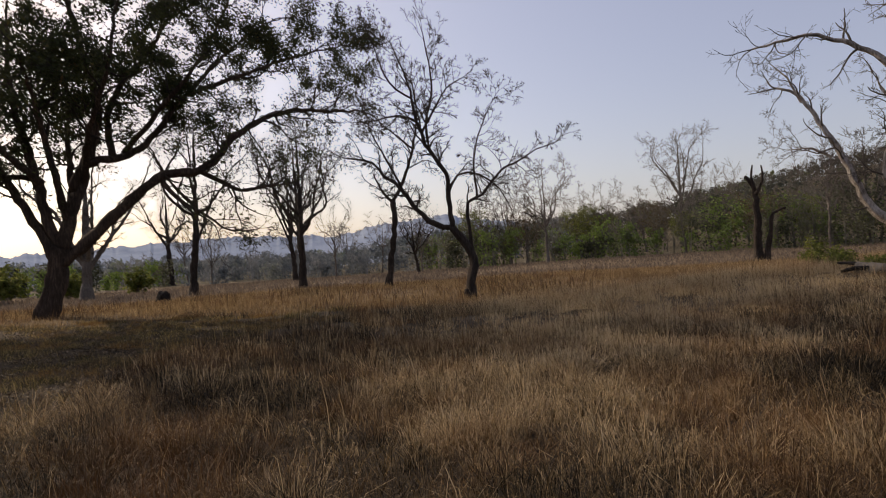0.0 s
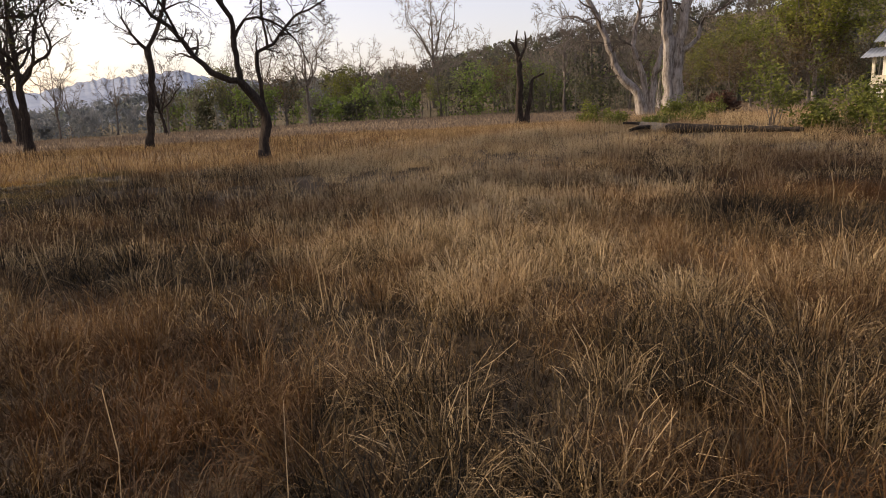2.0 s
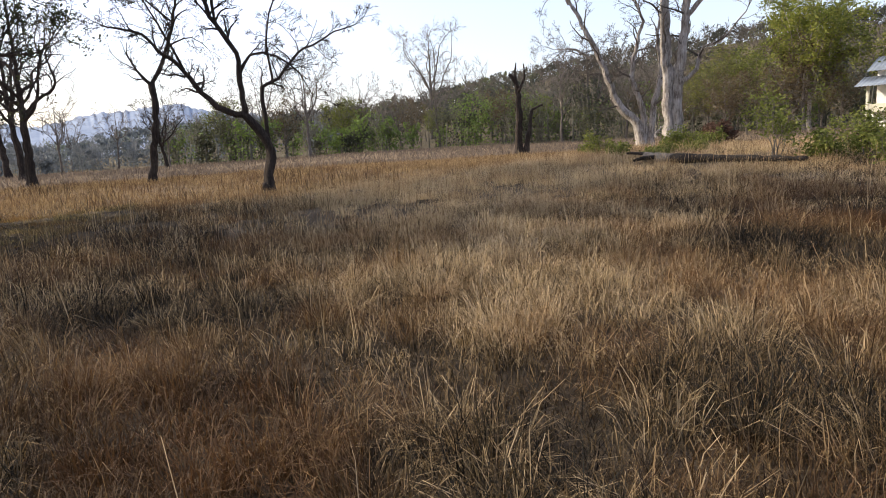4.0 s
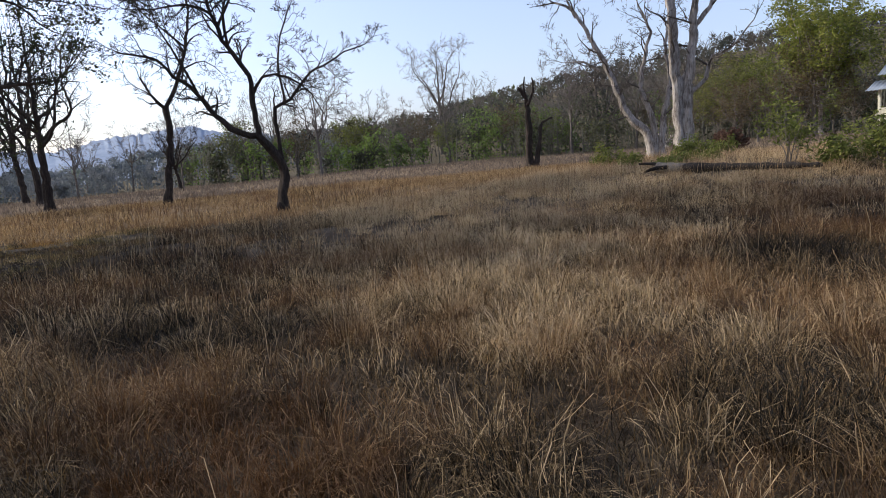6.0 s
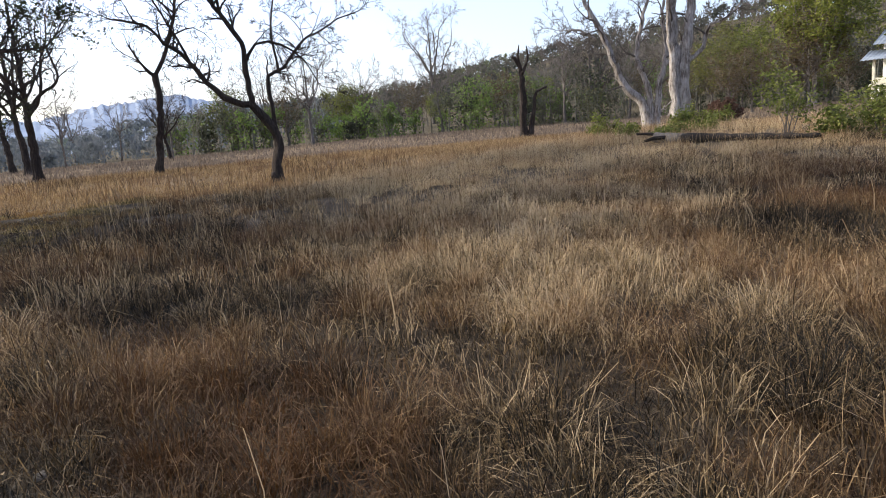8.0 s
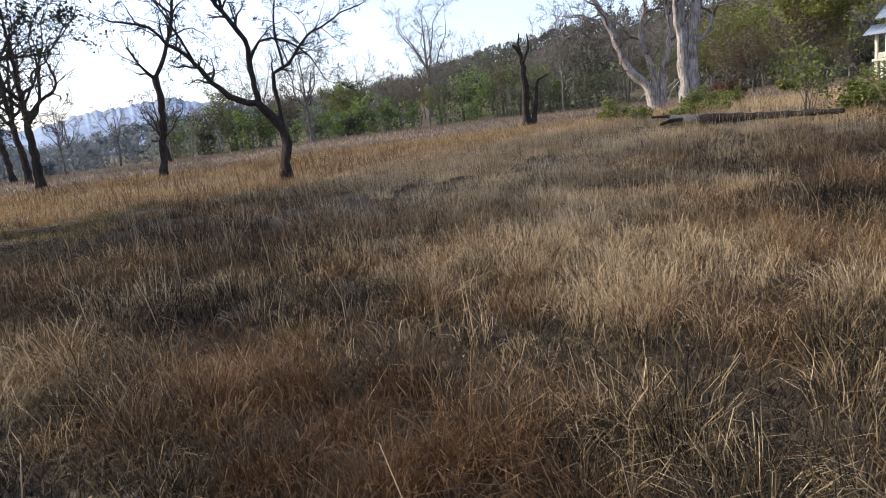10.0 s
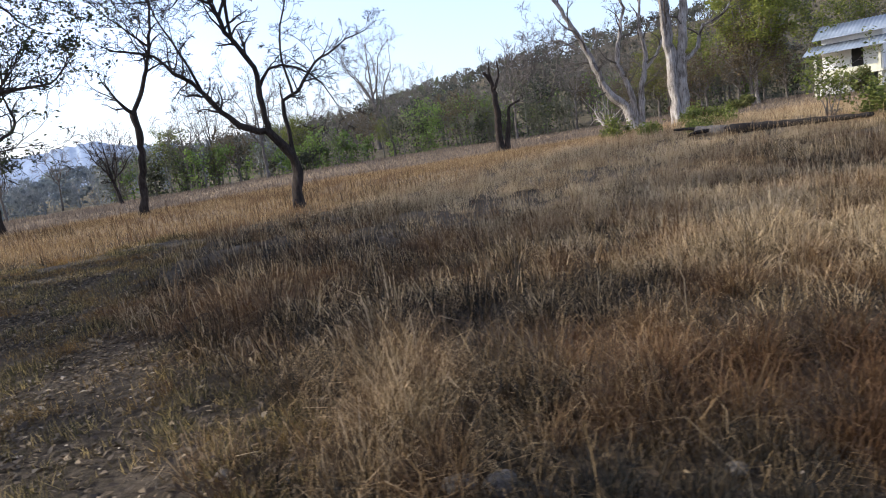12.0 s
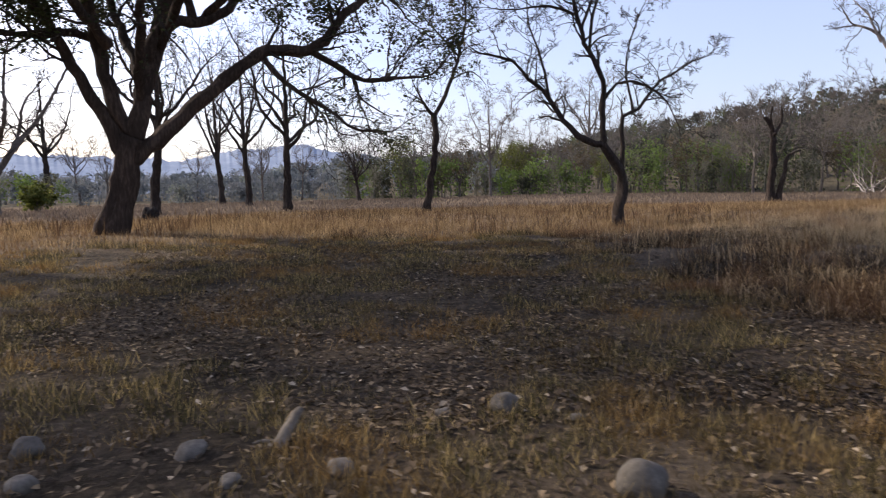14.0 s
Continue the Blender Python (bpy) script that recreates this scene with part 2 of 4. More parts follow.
def hash2(i, j, seed):
    h = np.sin(i * 127.1 + j * 311.7 + seed * 74.7) * 43758.5453
    return h - np.floor(h)


def field(x, y, scale, seed=0):
    """Smooth value noise between 0 and 1 over the plan, features about scale metres wide."""
    x, y = np.asarray(x, float) / scale, np.asarray(y, float) / scale
    i, j = np.floor(x), np.floor(y)
    u, v = x - i, y - j
    u, v = u * u * (3 - 2 * u), v * v * (3 - 2 * v)
    return ((hash2(i, j, seed) * (1 - u) + hash2(i + 1, j, seed) * u) * (1 - v)
            + (hash2(i, j + 1, seed) * (1 - u) + hash2(i + 1, j + 1, seed) * u) * v)


def smooth01(v):
    v = np.clip(v, 0, 1)
    return v * v * (3 - 2 * v)


# ---- the lie of the land ----
def skyline(az):
    """Height in degrees of the wooded skyline, by bearing."""
    return np.interp(az, [-180, -60, -34, -20, -9, -3, 2, 14, 19, 25, 30, 36, 42, 50, 80, 120, 180],
                     [2.0, 2.0, 2.0, 1.7, 1.6, 2.5, 3.3, 3.3, 3.8, 5.1, 5.6, 6.8, 7.4, 7.6, 7.0, 3.5, 2.0])


def land(x, y):
    x, y = np.asarray(x, float), np.asarray(y, float)
    r = np.hypot(x, y)
    az = np.degrees(np.arctan2(x, y))
    top = np.maximum(240 * np.tan(np.radians(skyline(az))) - 7.5, 0.5)
    h = top * smooth01((r - 92) / 150) * (0.86 + 0.28 * field(x, y, 38, 3))
    h += 0.55 * np.exp(-((x - 15) ** 2 / 90 + (y - 19) ** 2 / 110))
    h -= 0.2 * np.exp(-((x - 1) ** 2 + (y - 25) ** 2) / 40)
    h += 0.22 * np.exp(-((x + 14.6) ** 2 + (y - 24.5) ** 2) / 30)
    near = np.clip(1 - r / 60, 0, 1)
    h += near * (0.10 * (field(x, y, 3.1, 1) - 0.5) + 0.05 * (field(x, y, 0.8, 2) - 0.5))
    h += np.clip((r - 20) / 60, 0, 1) * 0.5 * (field(x, y, 17, 5) - 0.5)
    return h


def landz(x, y):
    return float(land(x, y))


def build_ground():
    rings = np.concatenate([np.arange(0.0, 26, 0.3), np.geomspace(26, 1800, 70)])[1:]
    na = 300
    a = np.linspace(0, 2 * np.pi, na, endpoint=False)
    X = np.concatenate([[0], (rings[:, None] * np.sin(a)).ravel()])
    Y = np.concatenate([[0], (rings[:, None] * np.cos(a)).ravel()])
    V = np.stack([X, Y, land(X, Y)], 1)
    k = np.arange(na)
    fan = np.stack([np.zeros(na, int), 1 + (k + 1) % na, 1 + k], 1)
    r = np.arange(len(rings) - 1)[:, None] * na
    quads = np.stack([1 + r + k, 1 + r + (k + 1) % na, 1 + r + na + (k + 1) % na, 1 + r + na + k], 2).reshape(-1, 4)
    ob = new("ground", mesh_from("ground", V, [fan, quads], M_GROUND, smooth=True))
    tagged(ob, "dry earth meadow with trodden leaf-strewn track, rising to wooded hills", "ground", kind="structure")


build_ground()


def build_far_hills():
    """Hills beyond the valley mouth, distance haze put into their blue-grey colour."""
    az = np.radians(np.linspace(-75, 14, 1100))
    rows, radii = [], [900, 960, 1020, 1080, 1150]
    for k, rad in enumerate(radii):
        e = np.interp(np.degrees(az), [-75, -45, -34, -24, -17, -9, -4, 1, 6, 14], [2.0, 2.4, 2.4, 2.7, 3.0, 2.6, 3.4, 3.7, 3.0, 1.0])
        bump_h = 0.4 * (field(az * 400, az * 0, 26, 8) - 0.5) + 0.34 * (field(az * 400, az * 0, 7, 10) - 0.5) + 0.24 * (field(az * 400, az * 0, 1.6, 9) - 0.5)
        z = rad * np.tan(np.radians(e + bump_h * (k / 4.0) ** 3)) * (k / 4.0) ** 0.7 - (2 if k == 0 else 0)
        rows.append(np.stack([rad * np.sin(az), rad * np.cos(az), z], 1))
    V = np.concatenate(rows)
    n = len(az)
    i = np.arange(n - 1)
    F = np.concatenate([np.stack([k * n + i, k * n + i + 1, (k + 1) * n + i + 1, (k + 1) * n + i], 1) for k in range(4)])
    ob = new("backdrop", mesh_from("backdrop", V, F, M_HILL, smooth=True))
    tagged(ob, "far wooded hills with haze painted in blue-grey", "hills", kind="structure")


build_far_hills()


# ---- trees ----
class Tubes:
    """Collects tapering tubes into one mesh."""
    def __init__(self):
        self.v, self.f, self.n = [], [], 0

    def add(self, pts, radii, sides, flute=0.0, turn=0.0):
        P = np.asarray(pts, float)
        radii = np.asarray(radii, float)
        if radii[-1] > 0.03:
            P = np.concatenate([P, P[-1:] + (P[-1:] - P[-2:-1]) * 0.08])
            radii = np.append(radii, 0.004)
        if radii[0] > 0.1:
            P = np.concatenate([P[:1] - (P[1:2] - P[:1]) * 0.08, P])
            radii = np.append(0.004, radii)
        T = np.gradient(P, axis=0)
        T /= np.linalg.norm(T, axis=1)[:, None] + 1e-9
        ref = np.array([0.31, 0.83, 0.13]) if abs(T[0][2]) > 0.6 else np.array([0.1, 0.2, 1.0])
        U = np.cross(T, ref)
        U /= np.linalg.norm(U, axis=1)[:, None] + 1e-9
        W = np.cross(T, U)
        a = np.linspace(0, 2 * np.pi, sides, endpoint=False)
        k = np.arange(len(P))[:, None]
        wave = 1 + flute * (0.5 * np.sin(3 * a + turn + 0.12 * k) + 0.35 * np.sin(5 * a + 2 * turn - 0.2 * k) + 0.3 * np.sin(9 * a + 3 * turn + 0.1 * k))
        ring = P[:, None] + (np.asarray(radii)[:, None] * wave)[:, :, None] * (U[:, None] * np.cos(a)[None, :, None] + W[:, None] * np.sin(a)[None, :, None])
        m = len(P)
        k = np.arange(sides)
        r = np.arange(m - 1)[:, None] * sides
        q = np.stack([r + k, r + (k + 1) % sides, r + sides + (k + 1) % sides, r + sides + k], 2).reshape(-1, 4)
        self.v.append(ring.reshape(-1, 3))
        self.f.append(q + self.n)
        self.n += m * sides

    def mesh(self, name, mat):
        V = np.concatenate(self.v)
        return mesh_from(name, V, np.concatenate(self.f), mat, smooth=True)


def resample(pts, step):
    """A smooth line through a few points, with a point about every step metres."""
    P = [Vector(p) for p in pts]
    out = []
    for i in range(len(P) - 1):
        p0, p1, p2, p3 = P[max(i - 1, 0)], P[i], P[i + 1], P[min(i + 2, len(P) - 1)]
        n = max(2, int((p2 - p1).length / step))
        for k in range(n):
            t = k / n
            out.append(0.5 * ((2 * p1) + (p2 - p0) * t + (2 * p0 - 5 * p1 + 4 * p2 - p3) * t * t + (3 * p1 - p0 - 3 * p2 + p3) * t ** 3))
    out.append(P[-1])
    return out


def rvec(rng):
    return Vector((rng.gauss(0, 1), rng.gauss(0, 1), rng.gauss(0, 1))).normalized()


def sprout(rng, p, d, length, r, lvl, spec, tubes, tips):
    """One branch and, by recursion, all that grows from it."""
    n = max(3, min(9 if lvl > 0 else 4, int(length / spec["step"]) + 2))
    pts, dirs = [p.copy()], [d.copy()]
    cur, q = d.copy(), p.copy()
    for k in range(n):
        cur = (cur + rvec(rng) * spec["gnarl"] + Vector((0, 0, spec["rise"]))).normalized()
        q = q + cur * (length / n)
        pts.append(q.copy())
        dirs.append(cur.copy())
    radii = [max(r * (1 - 0.72 * k / n), spec["thin"]) for k in range(n + 1)]
    tubes.add(pts, radii, 7 if r > 0.06 else 5 if r > 0.025 else 3)
    if lvl <= 0:
        tips.append((pts[-1], dirs[-1]))
        if spec.get("mid_tips"):
            tips.append((pts[n // 2], dirs[n // 2]))
        return
    kids = rng.randint(*spec["kids"])
    for c in range(kids):
        t = 0.22 + 0.78 * (c + rng.random() * 0.9) / kids
        k = min(n, max(1, int(t * n)))
        side = rvec(rng).cross(dirs[k]).normalized()
        a = radians(rng.uniform(28, 62))
        sprout(rng, pts[k], (dirs[k] * math.cos(a) + side * math.sin(a)).normalized(),
               length * rng.uniform(0.38, 0.68) * (1.1 - 0.35 * t), radii[k] * rng.uniform(0.5, 0.72), lvl - 1, spec, tubes, tips)


def leaf_mesh(name, rng, spots, mat, per, size, spread, tone0=0.0, tone1=1.0):
    """Folded leaves in loose clumps round the given spots."""
    S = np.array([tuple(s) for s in spots], float)
    g = np.random.default_rng(rng.randint(0, 10 ** 6))
    C = np.repeat(S, per, axis=0) + g.normal(0, spread, (len(S) * per, 3)) * np.array([1, 1, 0.7])
    n = len(C)
    A = g.normal(size=(n, 3))
    A[:, 2] *= 0.6
    A /= np.linalg.norm(A, axis=1)[:, None]
    B = np.cross(A, g.normal(size=(n, 3)))
    B /= np.linalg.norm(B, axis=1)[:, None]
    Nn = np.cross(A, B)
    L = size * g.uniform(0.6, 1.35, (n, 1))
    V = np.stack([C - A * L, C + B * L * 0.45 + Nn * L * 0.15, C + A * L, C - B * L * 0.45 + Nn * L * 0.15], 1).reshape(-1, 3)
    i = np.arange(n)[:, None] * 4
    F = np.concatenate([i + np.array([0, 1, 2]), i + np.array([0, 2, 3])])
    clump = np.repeat(g.uniform(tone0, tone1, len(S)), per)
    tone = np.clip(0.55 * clump + 0.45 * g.uniform(tone0, tone1, n), 0, 1)
    return mesh_from(name, V, F, mat, np.repeat(tone, 4))


def make_tree(name, base, limbs, spec, m_bark, m_twig, label, seed, leaf=None, turn=0.0, category="tree", group=""):
    """limbs: (points, first radius, last radius, branches along it). The first one is the trunk. leaf: (material, leaves at a twig, size, spread, choose)."""
    rng = random.Random(seed)
    root = new(name)
    root.matrix_world = pose(base[0], base[1], landz(base[0], base[1]) - 0.08, 0, 0, turn)
    tagged(root, label, category, group)
    twigs, tips = Tubes(), []
    for li, (pts, r0, r1, kids) in enumerate(limbs):
        line = resample(pts, 0.28 if r0 > 0.1 else 0.35)
        n = len(line)
        lump = rng.uniform(0, 6)
        line = [q + rvec(rng) * min(0.35 * r0, 0.05) * (1 if 0 < k < n - 1 else 0) for k, q in enumerate(line)]
        radii = [(r0 + (r1 - r0) * k / (n - 1)) * (1 + 0.07 * math.sin(k * 1.7 + lump) + rng.uniform(-0.05, 0.05)) for k in range(n)]
        if li == 0 or pts[0][2] < 0.4:
            for k in range(min(4, n)):
                radii[k] *= 1 + spec.get("flare", 0.45) * (1 - k / 4) ** 2
        tb = Tubes()
        tb.add(line, radii, 28 if r0 > 0.24 else 14 if r0 > 0.15 else 8, 0.22 if li == 0 else 0.12, lump)
        part("trunk" if li == 0 else "limb", tb.mesh("trunk" if li == 0 else "limb", m_bark), root)
        total = sum((line[k + 1] - line[k]).length for k in range(n - 1))
        for c in range(kids):
            t = spec.get("from", 0.3) + (1 - spec.get("from", 0.3)) * (c + rng.random()) / kids
            k = min(n - 2, max(1, int(t * (n - 1))))
            d = (line[k + 1] - line[k]).normalized()
            side = rvec(rng).cross(d).normalized()
            a = radians(rng.uniform(30, 70))
            sprout(rng, line[k], (d * math.cos(a) + side * math.sin(a)).normalized(), spec["len"] * rng.uniform(0.6, 1.25),
                   min(radii[k] * 0.55, spec.get("rmax", 0.06)), spec["lvl"], spec, twigs, tips)
        if kids:
            d = (line[-1] - line[-2]).normalized()
            for _ in range(2):
                sprout(rng, line[-1], (d + rvec(rng) * 0.4).normalized(), spec["len"] * rng.uniform(0.7, 1.1), r1 * 0.9, spec["lvl"], spec, twigs, tips)
    if twigs.v:
        part("branchwork", twigs.mesh("branchwork", m_twig), root, "fine leafless twigs" if not leaf else "")
    if leaf:
        mat, per, size, spread, choose = leaf
        spots = [p for p, d in tips if rng.random() < choose(p)]
        if spots:
            part("crown", leaf_mesh("crown", rng, spots, mat, per, size, spread), root)
    return root


BARE = dict(step=0.22, gnarl=0.32, rise=0.02, thin=0.0075, kids=(2, 4), len=1.5, lvl=3, rmax=0.05)


def leaning_tree():
    s = dict(BARE, len=1.15, flare=0.25)
    limbs = [
        ([(0.05, 0, 0), (0.1, 0.05, 0.7), (0.2, 0, 1.6), (0.0, 0, 2.1), (-0.6, 0, 2.95)], 0.185, 0.14, 0),
        ([(0.1, -0.1, 0), (-0.1, -0.16, 0.2), (-0.16, -0.18, 0.45)], 0.15, 0.09, 0),
        ([(-0.55, 0, 2.9), (-1.2, 0.1, 3.05), (-1.9, 0.25, 3.7), (-2.4, 0.3, 4.5), (-3.1, 0.4, 5.1), (-3.6, 0.6, 5.7), (-4.6, 0.9, 6.0)], 0.12, 0.03, 20),
        ([(-0.55, 0, 2.9), (-0.6, -0.1, 4.3), (-0.65, -0.2, 5.0), (-1.1, -0.3, 5.7), (-1.5, -0.3, 6.5), (-1.8, -0.2, 8.0), (-2.0, 0, 8.9), (-2.5, 0, 10.3)], 0.115, 0.018, 22),
        ([(-1.2, -0.3, 5.8), (-1.3, -0.7, 6.9), (-1.0, -0.9, 8.3), (-1.2, -1.1, 10.2)], 0.06, 0.015, 13),
        ([(-1.5, -0.3, 6.6), (-1.0, 0.1, 7.5), (-0.4, 0.5, 8.5), (0.5, 0.8, 9.1)], 0.06, 0.015, 13),
        ([(-1.7, -0.2, 7.1), (-2.4, 0.3, 7.5), (-3.4, 0.6, 7.4), (-4.3, 0.6, 7.4)], 0.055, 0.015, 12),
        ([(-1.8, -0.2, 8.0), (-2.4, -0.6, 8.3), (-2.8, -0.9, 8.9), (-3.2, -1.0, 10.3)], 0.045, 0.012, 10),
        ([(-0.58, 0, 4.3), (-0.2, -0.3, 4.9), (0.6, -0.7, 4.8), (1.3, -0.9, 4.2), (1.7, -1.0, 3.4)], 0.06, 0.015, 10),
        ([(0.17, 0, 1.9), (0.12, -0.1, 2.8), (0.1, -0.1, 3.8), (0.7, -0.1, 4.1), (1.5, 0, 5.0), (2.1, 0.2, 5.3), (3.0, 0.4, 5.8), (3.9, 0.6, 6.1)], 0.085, 0.018, 17),
        ([(0.5, -0.1, 4.0), (0.5, 0.4, 5.6), (0.9, 0.6, 6.9), (1.6, 0.8, 8.2)], 0.05, 0.012, 12),
        ([(-2.4, 0.3, 4.5), (-2.9, -0.3, 5.6), (-3.4, -0.5, 6.6), (-3.6, -0.8, 7.6)], 0.05, 0.012, 10),
    ]
    return make_tree("leaning_tree", (1.1, 25.55), limbs, s, M_BARK_DARK, M_TWIG_DARK, "crooked leafless dark-barked tree leaning in the dry meadow", 21)


def slim_tree():
    s = dict(BARE, len=1.5)
    limbs = [
        ([(0.05, 0, 0), (0.3, 0, 1.6), (0.6, 0, 3.4), (0.6, 0.1, 5.1)], 0.17, 0.15, 0),
        ([(0.6, 0.1, 5.0), (1.5, 0.2, 6.7), (2.0, 0.1, 8.3), (2.3, 0, 10.0), (2.1, 0, 12.3)], 0.12, 0.02, 17),
        ([(0.6, 0.1, 5.0), (0.1, 0, 5.5), (-0.1, 0, 5.9)], 0.1, 0.05, 4),
        ([(2.0, 0.1, 8.0), (0.8, -0.4, 9.0), (-0.4, -0.6, 10.2)], 0.06, 0.02, 9),
        ([(1.6, 0.2, 6.9), (2.8, 0.6, 7.4), (3.6, 0.9, 6.8)], 0.05, 0.015, 7),
    ]
    return make_tree("slim_tree", (-3.14, 37.99), limbs, s, M_BARK_DARK, M_TWIG_DARK, "slim dark leafless tree with a broken stub in the meadow", 22)


def spreading_tree():
    s = dict(BARE, len=2.1, gnarl=0.34, mid_tips=True, thin=0.007, kids=(2, 4), lvl=3, flare=0.16)
    limbs = [
        ([(-0.15, 0, 0), (0.0, 0, 0.5), (0.2, 0.1, 1.2), (0.4, 0.1, 2.1), (0.6, 0.1, 2.7)], 0.37, 0.33, 0),
        ([(0.4, 0.1, 2.0), (0.9, 0.2, 2.45), (1.6, 0.4, 3.05), (2.5, 0.6, 3.95), (3.4, 0.8, 4.75), (4.2, 1.0, 5.3), (5.4, 1.3, 5.4), (6.1, 1.6, 6.0), (6.8, 2.0, 6.9), (8.3, 3.4, 8.0), (10.3, 4.8, 8.2), (11.3, 5.4, 8.3)], 0.24, 0.045, 28),
        ([(5.4, 1.3, 5.4), (6.1, 1.3, 5.0), (7.0, 1.2, 4.5), (8.0, 1.1, 4.6), (9.1, 1.2, 4.7)], 0.11, 0.03, 13),
        ([(4.0, 0.95, 5.15), (4.7, 0.8, 4.3), (5.7, 0.6, 3.6), (6.8, 0.5, 2.9), (7.7, 0.5, 2.9)], 0.1, 0.02, 13),
        ([(0.6, 0.1, 2.6), (0.9, 0.2, 3.9), (1.2, 0.6, 5.4), (1.7, 1.0, 7.7), (1.4, 0.9, 9.8), (1.0, 0.6, 12.0), (0.8, 0.5, 14.3)], 0.27, 0.03, 16),
        ([(1.0, 0.3, 4.8), (1.5, 0.4, 5.8), (2.8, 1.7, 6.4), (4.5, 2.7, 8.8), (6.4, 3.9, 11.2), (7.8, 4.7, 12.4)], 0.18, 0.035, 17),
        ([(0.5, 0.1, 2.6), (0.1, 0, 3.7), (-0.1, 0, 4.8), (-0.3, -0.4, 6.5), (-0.4, -1.0, 9.0), (0.0, -1.4, 11.5)], 0.21, 0.03, 15),
        ([(0.3, 0.1, 2.2), (-0.1, 0, 3.2), (-0.6, -0.2, 4.3), (-1.4, -0.7, 6.0), (-2.6, -1.4, 7.2), (-4.0, -2.0, 8.3)], 0.2, 0.03, 14),
        ([(-0.1, 0, 5.2), (-1.0, -0.2, 5.4), (-1.9, -0.6, 5.2), (-3.2, -1.2, 5.6)], 0.13, 0.03, 9),
        ([(2.1, 1.1, 6.1), (1.9, 1.6, 8.3), (3.3, 2.2, 10.5), (4.6, 2.8, 13.2)], 0.15, 0.03, 14),
        ([(4.5, 2.7, 8.8), (6.3, 3.0, 9.4), (8.6, 4.4, 10.6), (10.8, 5.6, 11.4)], 0.11, 0.03, 13),
        ([(1.2, 0.6, 5.0), (2.3, -0.9, 6.6), (3.6, -2.0, 8.4), (4.4, -2.6, 10.8)], 0.15, 0.03, 13),
        ([(0.8, 0.2, 3.6), (1.2, -1.4, 5.6), (1.7, -3.0, 7.4), (2.2, -4.4, 8.2)], 0.16, 0.03, 14),
        ([(0.2, -0.3, 5.0), (-1.0, -2.4, 7.0), (-1.6, -4.2, 8.6), (-1.6, -5.0, 9.6)], 0.15, 0.03, 14),
        ([(2.4, 1.5, 6.3), (4.2, 0.6, 7.6), (6.2, 0.2, 9.6), (7.6, 0.2, 12.2)], 0.12, 0.03, 14),
        ([(0.9, 0.3, 4.0), (0.2, 1.6, 5.6), (-0.6, 3.0, 7.6), (-0.8, 4.0, 10.2)], 0.17, 0.03, 13),
        # two unseen top limbs, added to throw shade on the grass at right
        ([(0.8, 0.5, 14.0), (1.8, 1.4, 15.0), (2.4, 2.0, 16.2), (2.6, 2.4, 17.4)], 0.05, 0.02, 12),
        ([(0.8, 0.5, 14.2), (0.5, -0.4, 15.4), (0.4, -1.6, 16.4), (0.6, -2.4, 17.6)], 0.05, 0.02, 12),
    ]
    return make_tree("spreading_tree", (-14.58, 24.22), limbs, s, M_BARK_RED, M_TWIG_DARK,
                     "old spreading tree with thick furrowed trunk and dark green leaves", 23,
                     leaf=(M_LEAF_DARK, 12, 0.07, 0.18, lambda p: 0.06 if p.z < 5.5 else 0.2 if p.x > 6 and p.z < 9.5 else (0.8 if p.x < 0.5 else 0.5) if p.z < 8 else 0.95))


def tall_pale_tree():
    s = dict(BARE, len=1.6, lvl=2)
    limbs = [
        ([(-0.1, 0.08, 0), (-0.12, 0.08, 2.2), (-0.22, 0.16, 3.8), (-0.2, 0.2, 5.7), (-0.3, 0.3, 7.8), (-0.5, 0.3, 10.2), (-0.4, 0.3, 13.0)], 0.25, 0.06, 7),
        ([(0.12, -0.1, 0), (0.15, -0.12, 2.2), (0.27, -0.2, 3.6), (0.4, -0.3, 5.0), (0.55, -0.4, 7.0), (0.8, -0.6, 9.2), (1.3, -1.0, 12.0)], 0.23, 0.05, 7),
        ([(-0.2, 0.2, 6.4), (-0.9, 0.7, 7.4), (-1.6, 1.3, 8.1), (-2.6, 1.9, 8.6), (-4.2, 2.9, 8.5)], 0.13, 0.03, 10),
        ([(0.3, -0.2, 2.7), (0.8, -0.5, 3.2), (0.95, -0.7, 4.0), (1.5, -1.1, 4.2), (2.2, -1.6, 5.2)], 0.1, 0.02, 7),
        ([(0.4, -0.3, 5.2), (0.9, -0.7, 5.9), (1.1, -0.9, 6.6), (1.7, -1.4, 8.0)], 0.11, 0.03, 7),
        ([(-0.3, 0.2, 7.4), (0.1, 0.9, 8.8), (0.3, 1.8, 10.3)], 0.1, 0.03, 6),
    ]
    return make_tree("tall_pale_tree", (16.97, 22.54), limbs, s, M_BARK_PALE, M_TWIG_BROWN, "tall leafless tree with twin pale peeling trunks", 24)


